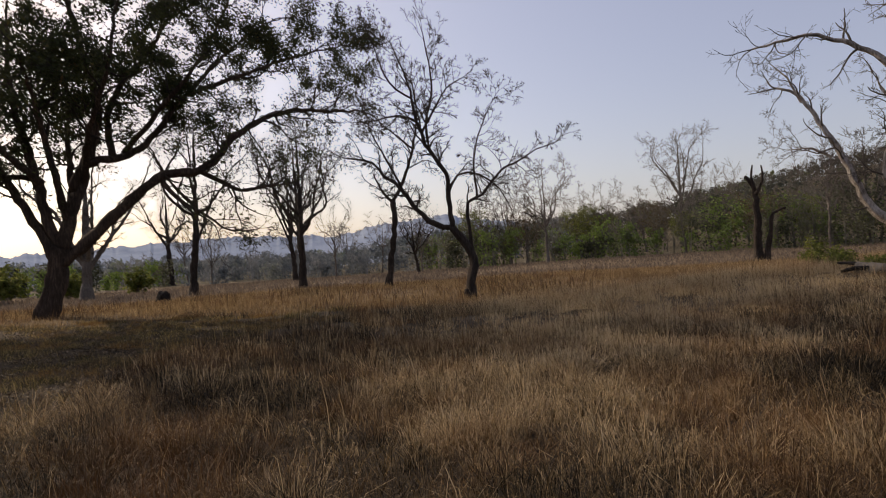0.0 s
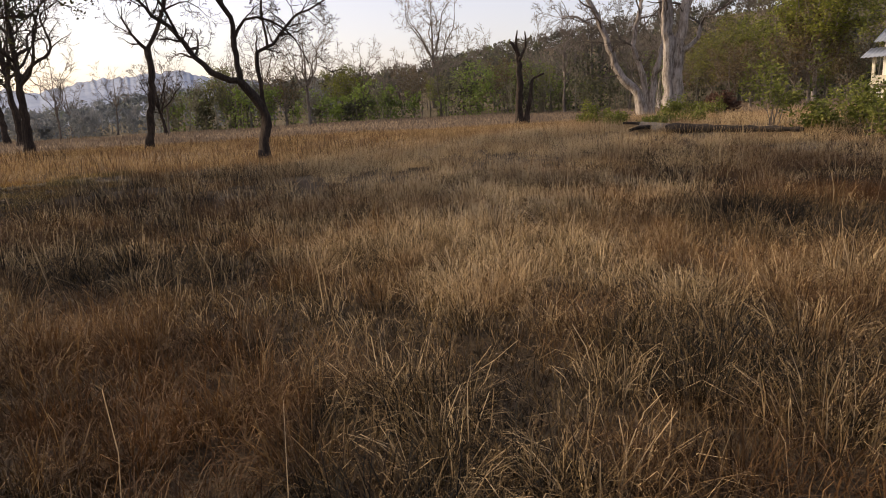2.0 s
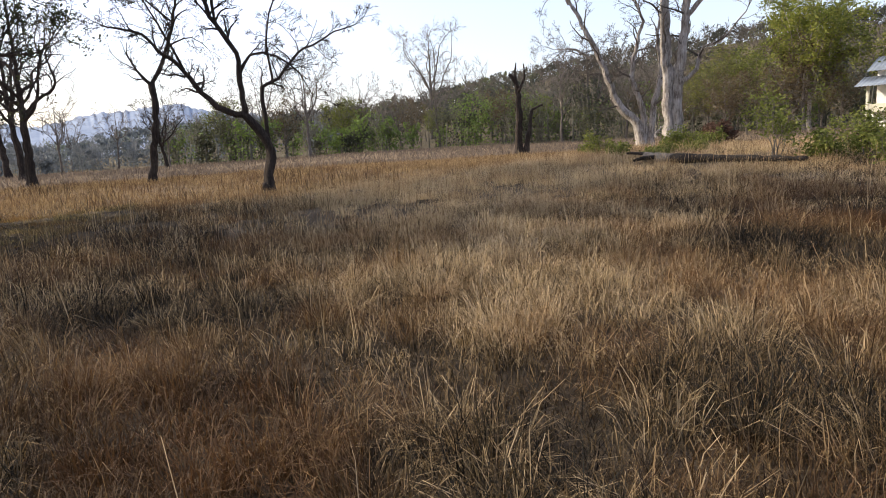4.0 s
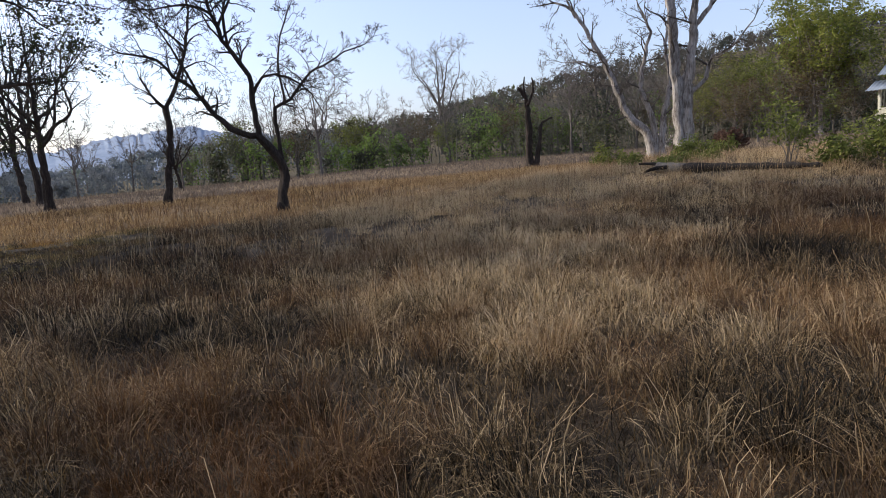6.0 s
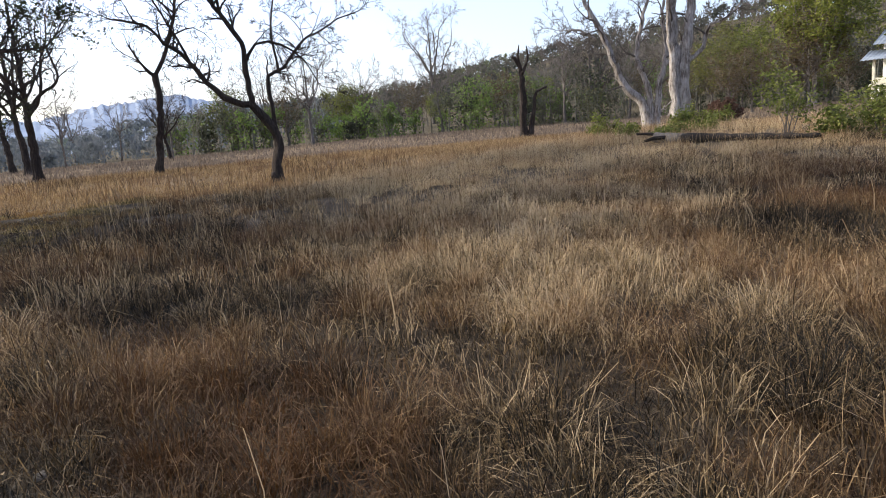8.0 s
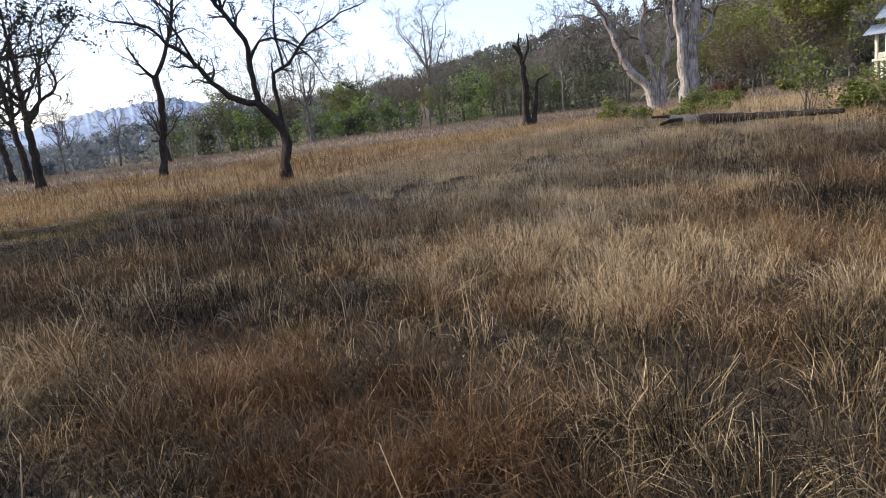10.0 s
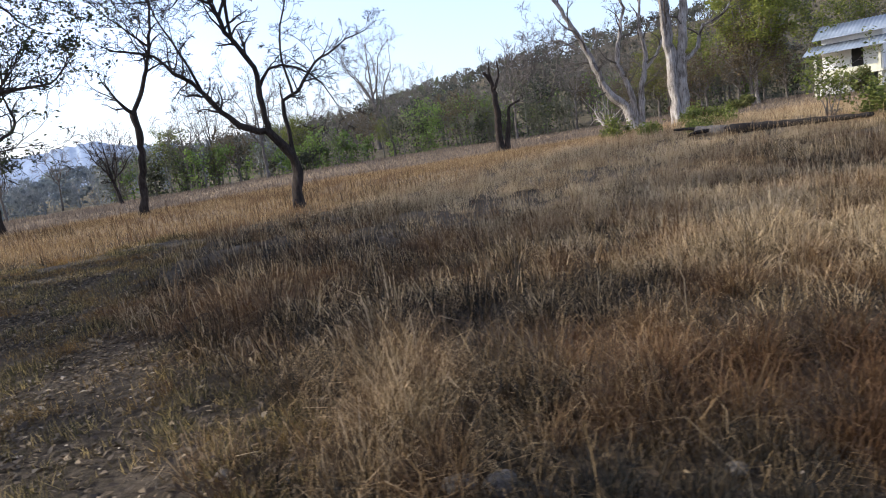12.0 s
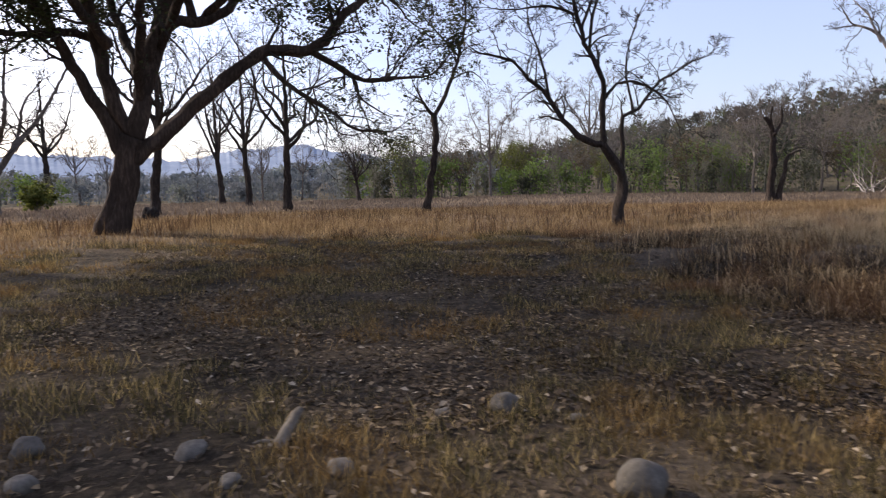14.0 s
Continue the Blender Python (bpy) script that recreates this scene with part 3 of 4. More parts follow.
def forked_pale_tree():
    s = dict(BARE, len=1.6)
    limbs = [
        ([(-0.2, 0.1, 0), (-0.4, 0.3, 1.6), (-1.1, 0.8, 2.5), (-1.7, 1.2, 4.4), (-2.2, 1.6, 5.9), (-2.7, 1.9, 7.0), (-3.2, 2.3, 8.2), (-3.9, 2.9, 8.7)], 0.25, 0.05, 10),
        ([(-3.1, 2.2, 7.8), (-3.5, 2.6, 9.1), (-4.0, 3.0, 9.9)], 0.08, 0.02, 5),
        ([(-2.2, 1.6, 5.0), (-2.9, 2.0, 5.5), (-3.8, 2.6, 5.6)], 0.08, 0.015, 5),
        ([(-0.05, 0.05, 0), (-0.2, 0.1, 2.4), (-0.6, 0.4, 3.9), (-0.3, 0.2, 5.9), (-0.1, 0.1, 6.6), (-0.6, 0.4, 8.2)], 0.2, 0.03, 11),
        ([(0.15, -0.1, 0), (0.25, -0.2, 2.1), (0.6, -0.4, 4.2), (0.5, -0.3, 6.0), (0.9, -0.6, 8.0)], 0.2, 0.03, 10),
        ([(0.4, -0.3, 3.2), (1.2, -0.9, 4.4), (1.7, -1.2, 6.0)], 0.1, 0.03, 5),
    ]
    return make_tree("forked_pale_tree", (20.94, 28.93), limbs, s, M_BARK_PALE, M_TWIG_BROWN, "leafless pale-barked tree forking from the ground", 25)


def snag():
    s = dict(BARE, len=0.5, lvl=1)
    limbs = [
        ([(-0.15, 0.1, 0), (-0.1, 0, 1.6), (-0.05, 0, 3.3), (-0.1, 0.1, 4.8), (-0.55, 0.3, 5.5)], 0.27, 0.1, 0),
        ([(0.2, -0.1, 0), (0.5, -0.3, 1.8), (0.8, -0.4, 3.1), (1.4, -0.7, 3.35)], 0.22, 0.06, 0),
        ([(-0.05, 0, 4.3), (0.3, -0.2, 5.1), (0.3, -0.2, 6.1)], 0.12, 0.04, 0),
        ([(-0.1, 0.05, 4.6), (-0.2, 0.1, 5.5), (-0.1, 0.1, 6.2)], 0.12, 0.04, 0),
    ]
    return make_tree("dead_snag", (20.11, 40.79), limbs, s, M_BARK_DARK, M_TWIG_DARK, "dead broken-topped tree stub with one crooked side arm", 26, category="dead tree")


def vase_limbs(rng, height, reach, r0, stems=6, split=0.33):
    """A trunk that parts into rising limbs."""
    lean = rng.uniform(-0.4, 0.4)
    zf = height * split
    limbs = [([(0, 0, 0), (lean * 0.3, 0.1, zf * 0.5), (lean, 0, zf), (lean * 1.3, 0.1, height * 0.62), (lean * 1.5, 0.2, height * 0.93)], r0, r0 * 0.1, 9)]
    for k in range(stems):
        a = 2 * math.pi * (k + rng.uniform(-0.3, 0.3)) / stems
        z0 = zf * rng.uniform(0.85, 1.5)
        out = reach * rng.uniform(0.6, 1.0)
        x, y = math.cos(a), math.sin(a)
        top = height * rng.uniform(0.68, 0.98)
        j = lambda s: rng.uniform(-s, s) * reach
        limbs.append(([(lean, 0.03, z0), (lean + x * out * 0.35 + j(0.08), y * out * 0.35 + j(0.08), z0 + (top - z0) * rng.uniform(0.16, 0.3)),
                       (lean + x * out * 0.6 + j(0.14), y * out * 0.6 + j(0.14), z0 + (top - z0) * rng.uniform(0.42, 0.58)),
                       (lean + x * out * 0.85 + j(0.14), y * out * 0.85 + j(0.14), z0 + (top - z0) * rng.uniform(0.7, 0.82)), (lean + x * out, y * out, top)], r0 * 0.45, r0 * 0.1, 7))
    return limbs


def vase_tree(name, base, height, reach, r0, seed, label, leaf=None, lvl=3, m_bark=None, m_twig=None, stems=6, split=0.33, thin=0.009, length=None, kids=(2, 3)):
    s = dict(BARE, len=length or height * 0.17, lvl=lvl, thin=thin, mid_tips=bool(leaf), kids=kids, step=0.5)
    return make_tree(name, base, vase_limbs(random.Random(seed * 3 + 1), height, reach, r0, stems, split), s,
                     m_bark or M_BARK_DARK, m_twig or M_TWIG_DARK, label, seed, leaf)


leaning_tree()
slim_tree()
spreading_tree()
tall_pale_tree()
forked_pale_tree()
snag()
DARK_BARE = "dark leafless tree with a dense twiggy crown in the meadow"
vase_tree("bare_tree", (-10.04, 47.5), 12.6, 3.6, 0.27, 31, DARK_BARE)
vase_tree("bare_tree", (-13.3, 63.1), 14.5, 3.8, 0.28, 32, DARK_BARE)
vase_tree("bare_tree", (-16.6, 74.4), 14.5, 4.0, 0.3, 33, DARK_BARE)
few = lambda p: 0.2
vase_tree("bare_tree", (-17.83, 46.95), 13.2, 4.3, 0.28, 34, "dark-trunked tree with a few withered leaves", leaf=(M_LEAF_DARK, 3, 0.07, 0.2, few))
vase_tree("bare_tree", (-29.2, 53.7), 12.5, 5.5, 0.45, 35, "grey-trunked wide leafless tree near the woodland", m_bark=M_BARK_GREY, split=0.22)
vase_tree("bare_tree", (-38.0, 92.0), 15.0, 5.0, 0.4, 36, DARK_BARE, lvl=2, kids=(3, 5))
GREY_BARE = "leafless grey tree with a rounded crown before the woods"
vase_tree("bare_tree", (12.9, 78.0), 12.0, 3.2, 0.2, 37, GREY_BARE, m_bark=M_BARK_GREY, m_twig=M_TWIG_GREY, thin=0.014, lvl=2, kids=(3, 5))
vase_tree("bare_tree", (42.6, 114.4), 19.5, 6.8, 0.38, 38, "large rounded leafless grey tree before the wooded hill", m_bark=M_BARK_GREY, m_twig=M_TWIG_GREY, thin=0.02, lvl=2, kids=(3, 5))
vase_tree("bare_tree", (53.5, 81.0), 14.0, 5.8, 0.34, 39, "leafless brown-grey tree with a round dense crown before the hill", m_bark=M_BARK_GREY, m_twig=M_TWIG_BROWN, thin=0.022, lvl=2, kids=(4, 5), stems=11, split=0.2)
vase_tree("bare_tree", (-2.6, 76.0), 7.0, 2.6, 0.2, 40, "small leafless tree at the meadow's edge", thin=0.012, lvl=2, kids=(3, 5))
vase_tree("bare_tree", (33.0, 104.0), 10.0, 2.6, 0.22, 42, GREY_BARE, m_bark=M_BARK_GREY, m_twig=M_TWIG_GREY, thin=0.016, lvl=2, kids=(3, 5))
edge_trees = [vase_tree("bare_tree", (70.0 + 3 * q, 92.0), 9.0 + 2 * q, 3.0 + 0.6 * q, 0.17, 45 + q, "slender leafless grey tree at the woodland edge", m_bark=M_BARK_GREY, m_twig=M_TWIG_GREY,
              thin=0.02, lvl=1, kids=(4, 5), stems=5 + q) for q in range(3)]
for q in range(28):
    a, d = radians(-24 + 78 * (q + R.uniform(-0.35, 0.35)) / 28), R.uniform(80, 104) if q % 3 else R.uniform(110, 150)
    ex, ey = d * math.sin(a), d * math.cos(a)
    t = copy_thing(edge_trees[q % 3], pose(ex, ey, landz(ex, ey) - 0.1, 0, 0, R.uniform(0, 360)) @ Matrix.Scale(R.uniform(0.55, 1.0), 4))
    tagged(t, group="bare trees at the woodland edge")
# leafy and withered trees on the slope between the meadow and the hill
SLOPE = (("olive-green leafy tree on the slope before the hill", M_LEAF_OLIVE, 0.9, 10), ("brown withered tree on the slope before the hill", M_LEAF_BROWN, 0.7, 7), ("fresh-green leafy tree at the woodland edge", M_LEAF_GREEN, 0.9, 10))
slope_trees = [vase_tree("leafy_tree", (58.0 + 5 * q, 60.0 + 4 * q), 9.5, 3.6, 0.17, 61 + q, lab, leaf=(mat, per, 0.16, 0.36, lambda p, c=ch: c if p.z > 2.4 else 0.2), m_bark=M_BARK_GREY, m_twig=M_TWIG_GREY,
                         lvl=1, stems=7, split=0.24, kids=(2, 3), thin=0.014) for q, (lab, mat, ch, per) in enumerate(SLOPE)]
for q in range(30):
    kind = (1, 1, 0, 1, 1, 2)[q % 6] if q < 18 else (2, 0, 1)[q % 3]
    a, d = (radians(40 + 24 * (q + R.uniform(-0.4, 0.4)) / 18), R.uniform(62, 92)) if q < 18 else (radians(2 + 38 * (q - 18 + R.uniform(-0.4, 0.4)) / 12), R.uniform(84, 104))
    ex, ey = d * math.sin(a), d * math.cos(a)
    t = copy_thing(slope_trees[kind], pose(ex, ey, landz(ex, ey) - 0.1, 0, 0, R.uniform(0, 360)) @ Matrix.Scale(R.uniform(0.5, 0.85) if q < 18 else R.uniform(0.45, 0.8), 4))
    tagged(t, group="leafy trees before the hill")
# unseen leafy trees, added so that their shade lies across the track
vase_tree("shade_tree", (-20.8, 22.4), 10.5, 4.0, 0.3, 44, "unseen thin-leaved tree added beside the track for broken shade", leaf=(M_LEAF_DARK, 9, 0.1, 0.24, lambda p: 0.8 if p.z > 5.4 else 0.0), lvl=2, split=0.52, kids=(3, 4))
vase_tree("shade_tree", (-24.7, 15.8), 12.0, 3.0, 0.35, 41, "unseen leafy tree added beside the track for broken shade", leaf=(M_LEAF_DARK, 8, 0.11, 0.28, lambda p: 0.9 if p.z > 6.2 else 0.0), lvl=2, split=0.52, kids=(3, 4))
# the green tree by the house
vase_tree("leafy_tree", (51.0, 43.5), 11.6, 3.5, 0.2, 43, "yellow-green leafy tree with pale stems beside the house", leaf=(M_LEAF_LIME, 7, 0.14, 0.34, lambda p: 0.85), m_bark=M_BARK_PALE, m_twig=M_TWIG_GREY, lvl=2, stems=11, split=0.26, kids=(3, 4))


# ---- woods on the hills ----
def woods(name, label, r0, r1, az0, az1, spacing, quads, size, h0, h1, seed, green, dense_low, mat):
    """Trees of the wood: thin stems and crowns of many small leaf clumps with gaps between."""
    g = np.random.default_rng(seed)
    area = 0.5 * np.radians(az1 - az0) * (r1 ** 2 - r0 ** 2)
    n = int(area / spacing ** 2)
    r = np.sqrt(g.uniform(r0 ** 2, r1 ** 2, n))
    az = np.radians(g.uniform(az0, az1, n))
    x, y = r * np.sin(az), r * np.cos(az)
    z = land(x, y)
    h = g.uniform(h0, h1, n) * (0.7 + 0.6 * field(x, y, 22, seed))
    h = np.maximum(np.minimum(h, (r * np.tan(np.radians(skyline(np.degrees(az)))) + 1.5 - z) * g.uniform(0.7, 1.06, n)), 1.4)
    kind = np.where(g.random(n) < green * np.interp(np.degrees(az), [-20, 26, 33, 80], [1.0, 1.0, 0.35, 0.3]) * (0.4 + 1.2 * field(x, y, 14, seed + 1)), g.uniform(0.84, 1.0, n), g.uniform(0.0, 0.76, n))
    w = np.maximum(h * g.uniform(0.22, 0.38, n), g.uniform(0.9, 1.6, n))
    i = np.repeat(np.arange(n), quads)
    m = len(i)
    lob = g.uniform(-1, 1, (n, 6, 3)) * np.array([0.75, 0.75, 0.5])
    pick = lob[i, g.integers(0, 6, m)]
    ball = g.normal(size=(m, 3))
    ball *= (g.random(m) ** 0.4 / np.linalg.norm(ball, axis=1))[:, None]
    off = pick + ball * np.array([0.5, 0.5, 0.36])
    zc = np.where(g.random(m) < dense_low, g.uniform(0.05, 0.6, m), 0.66)
    C = np.stack([x[i] + off[:, 0] * w[i], y[i] + off[:, 1] * w[i], z[i] + np.maximum(h[i] * (zc + 0.4 * off[:, 2]), 0.2)], 1)
    A = g.normal(size=(m, 3))
    A /= np.linalg.norm(A, axis=1)[:, None]
    B = np.cross(A, g.normal(size=(m, 3)))
    B /= np.linalg.norm(B, axis=1)[:, None]
    bare = (kind[i] > 0.4) & (kind[i] < 0.8)
    grow_dir = np.stack([off[:, 0], off[:, 1], np.full(m, 0.9)], 1) + 0.35 * g.normal(size=(m, 3))
    grow_dir /= np.linalg.norm(grow_dir, axis=1)[:, None]
    A = np.where(bare[:, None], grow_dir, A)
    B = np.cross(A, g.normal(size=(m, 3)))
    B /= np.linalg.norm(B, axis=1)[:, None]
    L = (size * g.uniform(0.5, 1.3, m))[:, None]
    wd = np.where(bare, 0.1, 0.7)[:, None]
    L = np.where(bare[:, None], L * 1.8, L)
    V = np.stack([C - A * L, C + B * L * wd, C + A * L, C - B * L * wd], 1).reshape(-1, 3)
    F = np.arange(m * 4).reshape(-1, 4)
    tone = np.repeat(np.clip(kind[i] + g.normal(0, 0.05, m), 0, 1), 4)
    # stems
    sw = 0.012 * h + 0.03
    tx, ty = np.cos(az) * sw, -np.sin(az) * sw
    lean = g.normal(0, 0.06, (n, 2)) * h[:, None]
    S = np.stack([np.stack([x - tx, y - ty, z - 0.3], 1), np.stack([x + tx, y + ty, z - 0.3], 1), np.stack([x, y + sw, z - 0.3], 1),
                  np.stack([x + lean[:, 0], y + lean[:, 1], z + h * 0.85], 1)], 1).reshape(-1, 3)
    k = np.arange(n)[:, None] * 4 + len(V)
    SF = np.concatenate([k + np.array([0, 1, 3]), k + np.array([1, 2, 3]), k + np.array([2, 0, 3])])
    me = mesh_from(name, np.concatenate([V, S]), [F, SF], mat, np.concatenate([tone, np.full(len(S), 0.62)]))
    tagged(new(name, me), label, "woods", kind="stuff")


woods("woodland_edge", "mixed green and leafless grey trees along the meadow's edge", 82, 104, -2, 78, 3.4, 330, 0.17, 3.0, 8.6, 51, 0.46, 0.4, M_WOODS)
woods("woodland_edge", "low mixed trees along the meadow's edge", 82, 104, -62, -21, 3.7, 260, 0.19, 2.8, 5.5, 53, 0.45, 0.5, M_WOODS)
woods("woodland_edge", "low trees along the meadow's edge, greyed by painted haze", 86, 106, -21, -2, 3.5, 260, 0.17, 2.4, 6.5, 55, 0.1, 0.4, M_VALLEYWOODS)
woods("hill_woods", "dry mixed woodland covering the hillside", 104, 262, 8, 80, 4.9, 92, 0.34, 4, 10.0, 52, 0.12, 0.2, M_HILLWOODS)
woods("valley_woods", "woodland along the valley floor, paled by painted haze", 104, 220, -62, 14, 5.4, 96, 0.34, 3.5, 8.5, 54, 0.12, 0.2, M_VALLEYWOODS)


# ---- grass ----
def blades(name, label, x, y, h, w, bend, tone, mat, level, spread_dir=None):
    """Grass blades as tapering bent strips; level 3 has two knees, level 2 has one, level 1 is a single sliver."""
    n = len(x)
    g = np.random.default_rng(n)
    z = land(x, y)
    a = g.uniform(0, 2 * np.pi, n) if spread_dir is None else spread_dir
    f = g.uniform(0, 2 * np.pi, n)
    ox, oy = np.cos(a), np.sin(a)
    px, py = np.cos(f) * w * 0.5, np.sin(f) * w * 0.5
    base = np.stack([x, y, z - 0.01], 1)
    P = np.stack([px, py, 0 * px], 1)
    D = np.stack([ox, oy, 0 * ox], 1)
    up = np.array([0, 0, 1.0])
    tip = base + D * (h * bend)[:, None] + up * (h * np.sqrt(np.clip(1 - 0.75 * bend ** 2, 0.04, 1)))[:, None]
    if level == 1:
        V = np.stack([base - P, base + P, tip], 1).reshape(-1, 3)
        F = [np.arange(n * 3).reshape(-1, 3)]
        T = np.repeat(tone, 3)
    else:
        # rises, leans over and droops at the tip
        bend = bend[:, None]
        hh = h[:, None]
        m1 = base + D * hh * bend * 0.22 + up * hh * 0.5 * (1.06 - 0.25 * bend)
        m2 = base + D * hh * bend * 0.62 + up * hh * 0.86 * (1.08 - 0.45 * bend ** 1.3)
        tip = base + D * hh * (bend * 1.05 + 0.02) + up * hh * (1.04 - 0.85 * bend ** 1.2)
        S = np.stack([-oy, ox, 0 * ox], 1) * hh * g.normal(0, 0.24, (n, 1))
        m2, tip = m2 + S * 0.5, tip + S * 1.3
        tip[:, 2] = np.maximum(tip[:, 2], z + 0.01)
        if level == 2:
            m1 = 0.5 * (m1 + m2)
            V = np.stack([base - P, base + P, m1 - P * 0.8, m1 + P * 0.8, tip], 1).reshape(-1, 3)
            i = np.arange(n)[:, None] * 5
            F = [i + np.array([0, 1, 3, 2]), i + np.array([2, 3, 4])]
            T = np.repeat(tone, 5)
        else:
            V = np.stack([base - P, base + P, m1 - P * 0.9, m1 + P * 0.9, m2 - P * 0.6, m2 + P * 0.6, tip], 1).reshape(-1, 3)
            i = np.arange(n)[:, None] * 7
            F = [i + np.array([0, 1, 3, 2]), i + np.array([2, 3, 5, 4]), i + np.array([4, 5, 6])]
            T = np.repeat(tone, 7)
    tagged(new(name, mesh_from(name, V, F, mat, T)), label, "grass", kind="stuff")


def on_track(x, y):
    """1 on the trodden ground west of the tall grass, 0 in the grass."""
    edge = np.interp(y, [-2, 5.5, 7.5, 12, 16, 21, 24], [-3.9, -4.4, -4.5, -4.9, -4.4, -2.5, -1.5]) + 1.3 * (field(x, y, 2.3, 21) - 0.5)
    west = smooth01((edge - x) / 0.9)
    north = smooth01((23.0 + 0.12 * (x + 6) + 2.0 * (field(x, y, 4, 22) - 0.5) - y) / 2.0)
    return west * north


def tufted(g, x0, x1, y0, y1, per_m2, each, radius):
    """Tuft centres over a rectangle, each with its own blades round it."""
    n = int((x1 - x0) * (y1 - y0) * per_m2)
    cx, cy = g.uniform(x0, x1, n), g.uniform(y0, y1, n)
    keep = g.random(n) < (0.24 + 0.9 * smooth01((field(cx, cy, 0.62, 31) - 0.3) / 0.3)) * (1 - on_track(cx, cy))
    cx, cy = cx[keep], cy[keep]
    size = g.uniform(0.45, 1.35, len(cx)) * (0.62 + 0.75 * field(cx, cy, 1.8, 33))
    cnt = np.maximum((each * size * g.uniform(0.5, 1.4, len(cx))).astype(int), 3)
    i = np.repeat(np.arange(len(cx)), cnt)
    a = g.uniform(0, 2 * np.pi, len(i))
    r = radius * np.sqrt(g.random(len(i))) * size[i]
    ttone = g.uniform(0.0, 1.0, len(cx))
    return cx[i] + r * np.cos(a), cy[i] + r * np.sin(a), a, r / radius, size[i], ttone[i]


def tussocks(x, y):
    """1 in the belt of taller pale tussocks beside the track."""
    return np.exp(-(((x + 3.5) / 1.0) ** 2 + ((y - 6.1) / 0.8) ** 2) ** 2)


def field_of_grass():
    g = np.random.default_rng(61)
    for (x0, x1, y0, y1, per, each, rad, wid, hgt, nm) in (
            (-6.5, 8.5, 1.2, 7.5, 17, 150, 0.16, 0.0042, 0.275, "tall_dry_grass"),
            (-8.0, 14.0, 7.5, 13.0, 16, 72, 0.18, 0.0062, 0.33, "tall_dry_grass"),
            (-9.0, 20.0, 13.0, 22.5, 13, 44, 0.2, 0.0105, 0.34, "tall_dry_grass")):
        x, y, a, rr, size, tt = tufted(g, x0, x1, y0, y1, per, each, rad)
        k = (x < 1.6 * y - 1.2) | (g.random(len(x)) < 0.25)
        x, y, a, rr, size, tt = (v[k] for v in (x, y, a, rr, size, tt))
        n = len(x)
        h = hgt * size * g.uniform(0.35, 1.15, n) * np.where((x > 8.6) & (x < 12.2) & (y > 9) & (y < 17.5), 0.72, 1.0) * (1 + 0.35 * tussocks(x, y))
        bend = np.clip(0.14 + 0.8 * rr * g.uniform(0.2, 1.4, n) + g.normal(0, 0.24, n), 0.02, 1.1)
        flat = g.random(n) < 0.16
        bend[flat] = g.uniform(0.8, 1.1, flat.sum())
        # tone also holds painted light and shade: bright middle, dark left and right
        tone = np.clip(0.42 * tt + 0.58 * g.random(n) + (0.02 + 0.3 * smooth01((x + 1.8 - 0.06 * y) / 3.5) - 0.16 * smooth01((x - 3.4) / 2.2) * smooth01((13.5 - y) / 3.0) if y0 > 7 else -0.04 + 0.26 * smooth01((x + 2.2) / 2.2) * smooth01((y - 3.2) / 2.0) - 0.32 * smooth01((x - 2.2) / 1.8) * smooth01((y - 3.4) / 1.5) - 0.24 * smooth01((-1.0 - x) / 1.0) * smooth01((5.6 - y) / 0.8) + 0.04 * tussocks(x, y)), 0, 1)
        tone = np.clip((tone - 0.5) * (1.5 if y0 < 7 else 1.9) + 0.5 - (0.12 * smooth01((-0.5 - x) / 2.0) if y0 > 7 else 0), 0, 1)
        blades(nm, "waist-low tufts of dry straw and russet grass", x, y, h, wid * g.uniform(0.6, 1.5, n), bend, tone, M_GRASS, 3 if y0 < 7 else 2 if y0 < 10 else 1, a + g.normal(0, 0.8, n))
    # low curled grass that mats the ground between the tufts
    n = 150000
    x, y = g.uniform(-6.5, 9, n), 1.4 + 10.5 * g.random(n) ** 1.3
    k = (on_track(x, y) < g.random(n)) & (x < 1.6 * y - 1.0)
    x, y = x[k], y[k]
    n = len(x)
    clump = field(x, y, 0.3, 45)
    # the same sunlit middle and shaded sides are put into the tone here
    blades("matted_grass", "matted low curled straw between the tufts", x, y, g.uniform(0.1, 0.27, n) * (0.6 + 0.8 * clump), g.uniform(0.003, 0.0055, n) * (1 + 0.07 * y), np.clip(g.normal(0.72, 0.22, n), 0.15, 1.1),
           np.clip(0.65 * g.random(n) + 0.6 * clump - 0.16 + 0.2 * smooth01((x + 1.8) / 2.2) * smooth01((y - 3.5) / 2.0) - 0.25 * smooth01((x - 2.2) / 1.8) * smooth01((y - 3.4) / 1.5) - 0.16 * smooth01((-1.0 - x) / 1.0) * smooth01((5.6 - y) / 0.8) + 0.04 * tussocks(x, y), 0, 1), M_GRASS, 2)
    # tall pale stalks standing over the tufts
    n = 2600
    x, y = g.uniform(-6, 14, n), 2.0 + 18 * g.random(n) ** 0.7
    k = on_track(x, y) < 0.2
    x, y = x[k], y[k]
    n = len(x)
    blades("grass_stalks", "scattered tall pale grass stalks", x, y, g.uniform(0.34, 0.66, n), g.uniform(0.003, 0.006, n) * (1 + 0.04 * y), np.clip(g.normal(0.2, 0.2, n), 0, 0.95), g.uniform(0.55, 1, n), M_GRASS, 3)
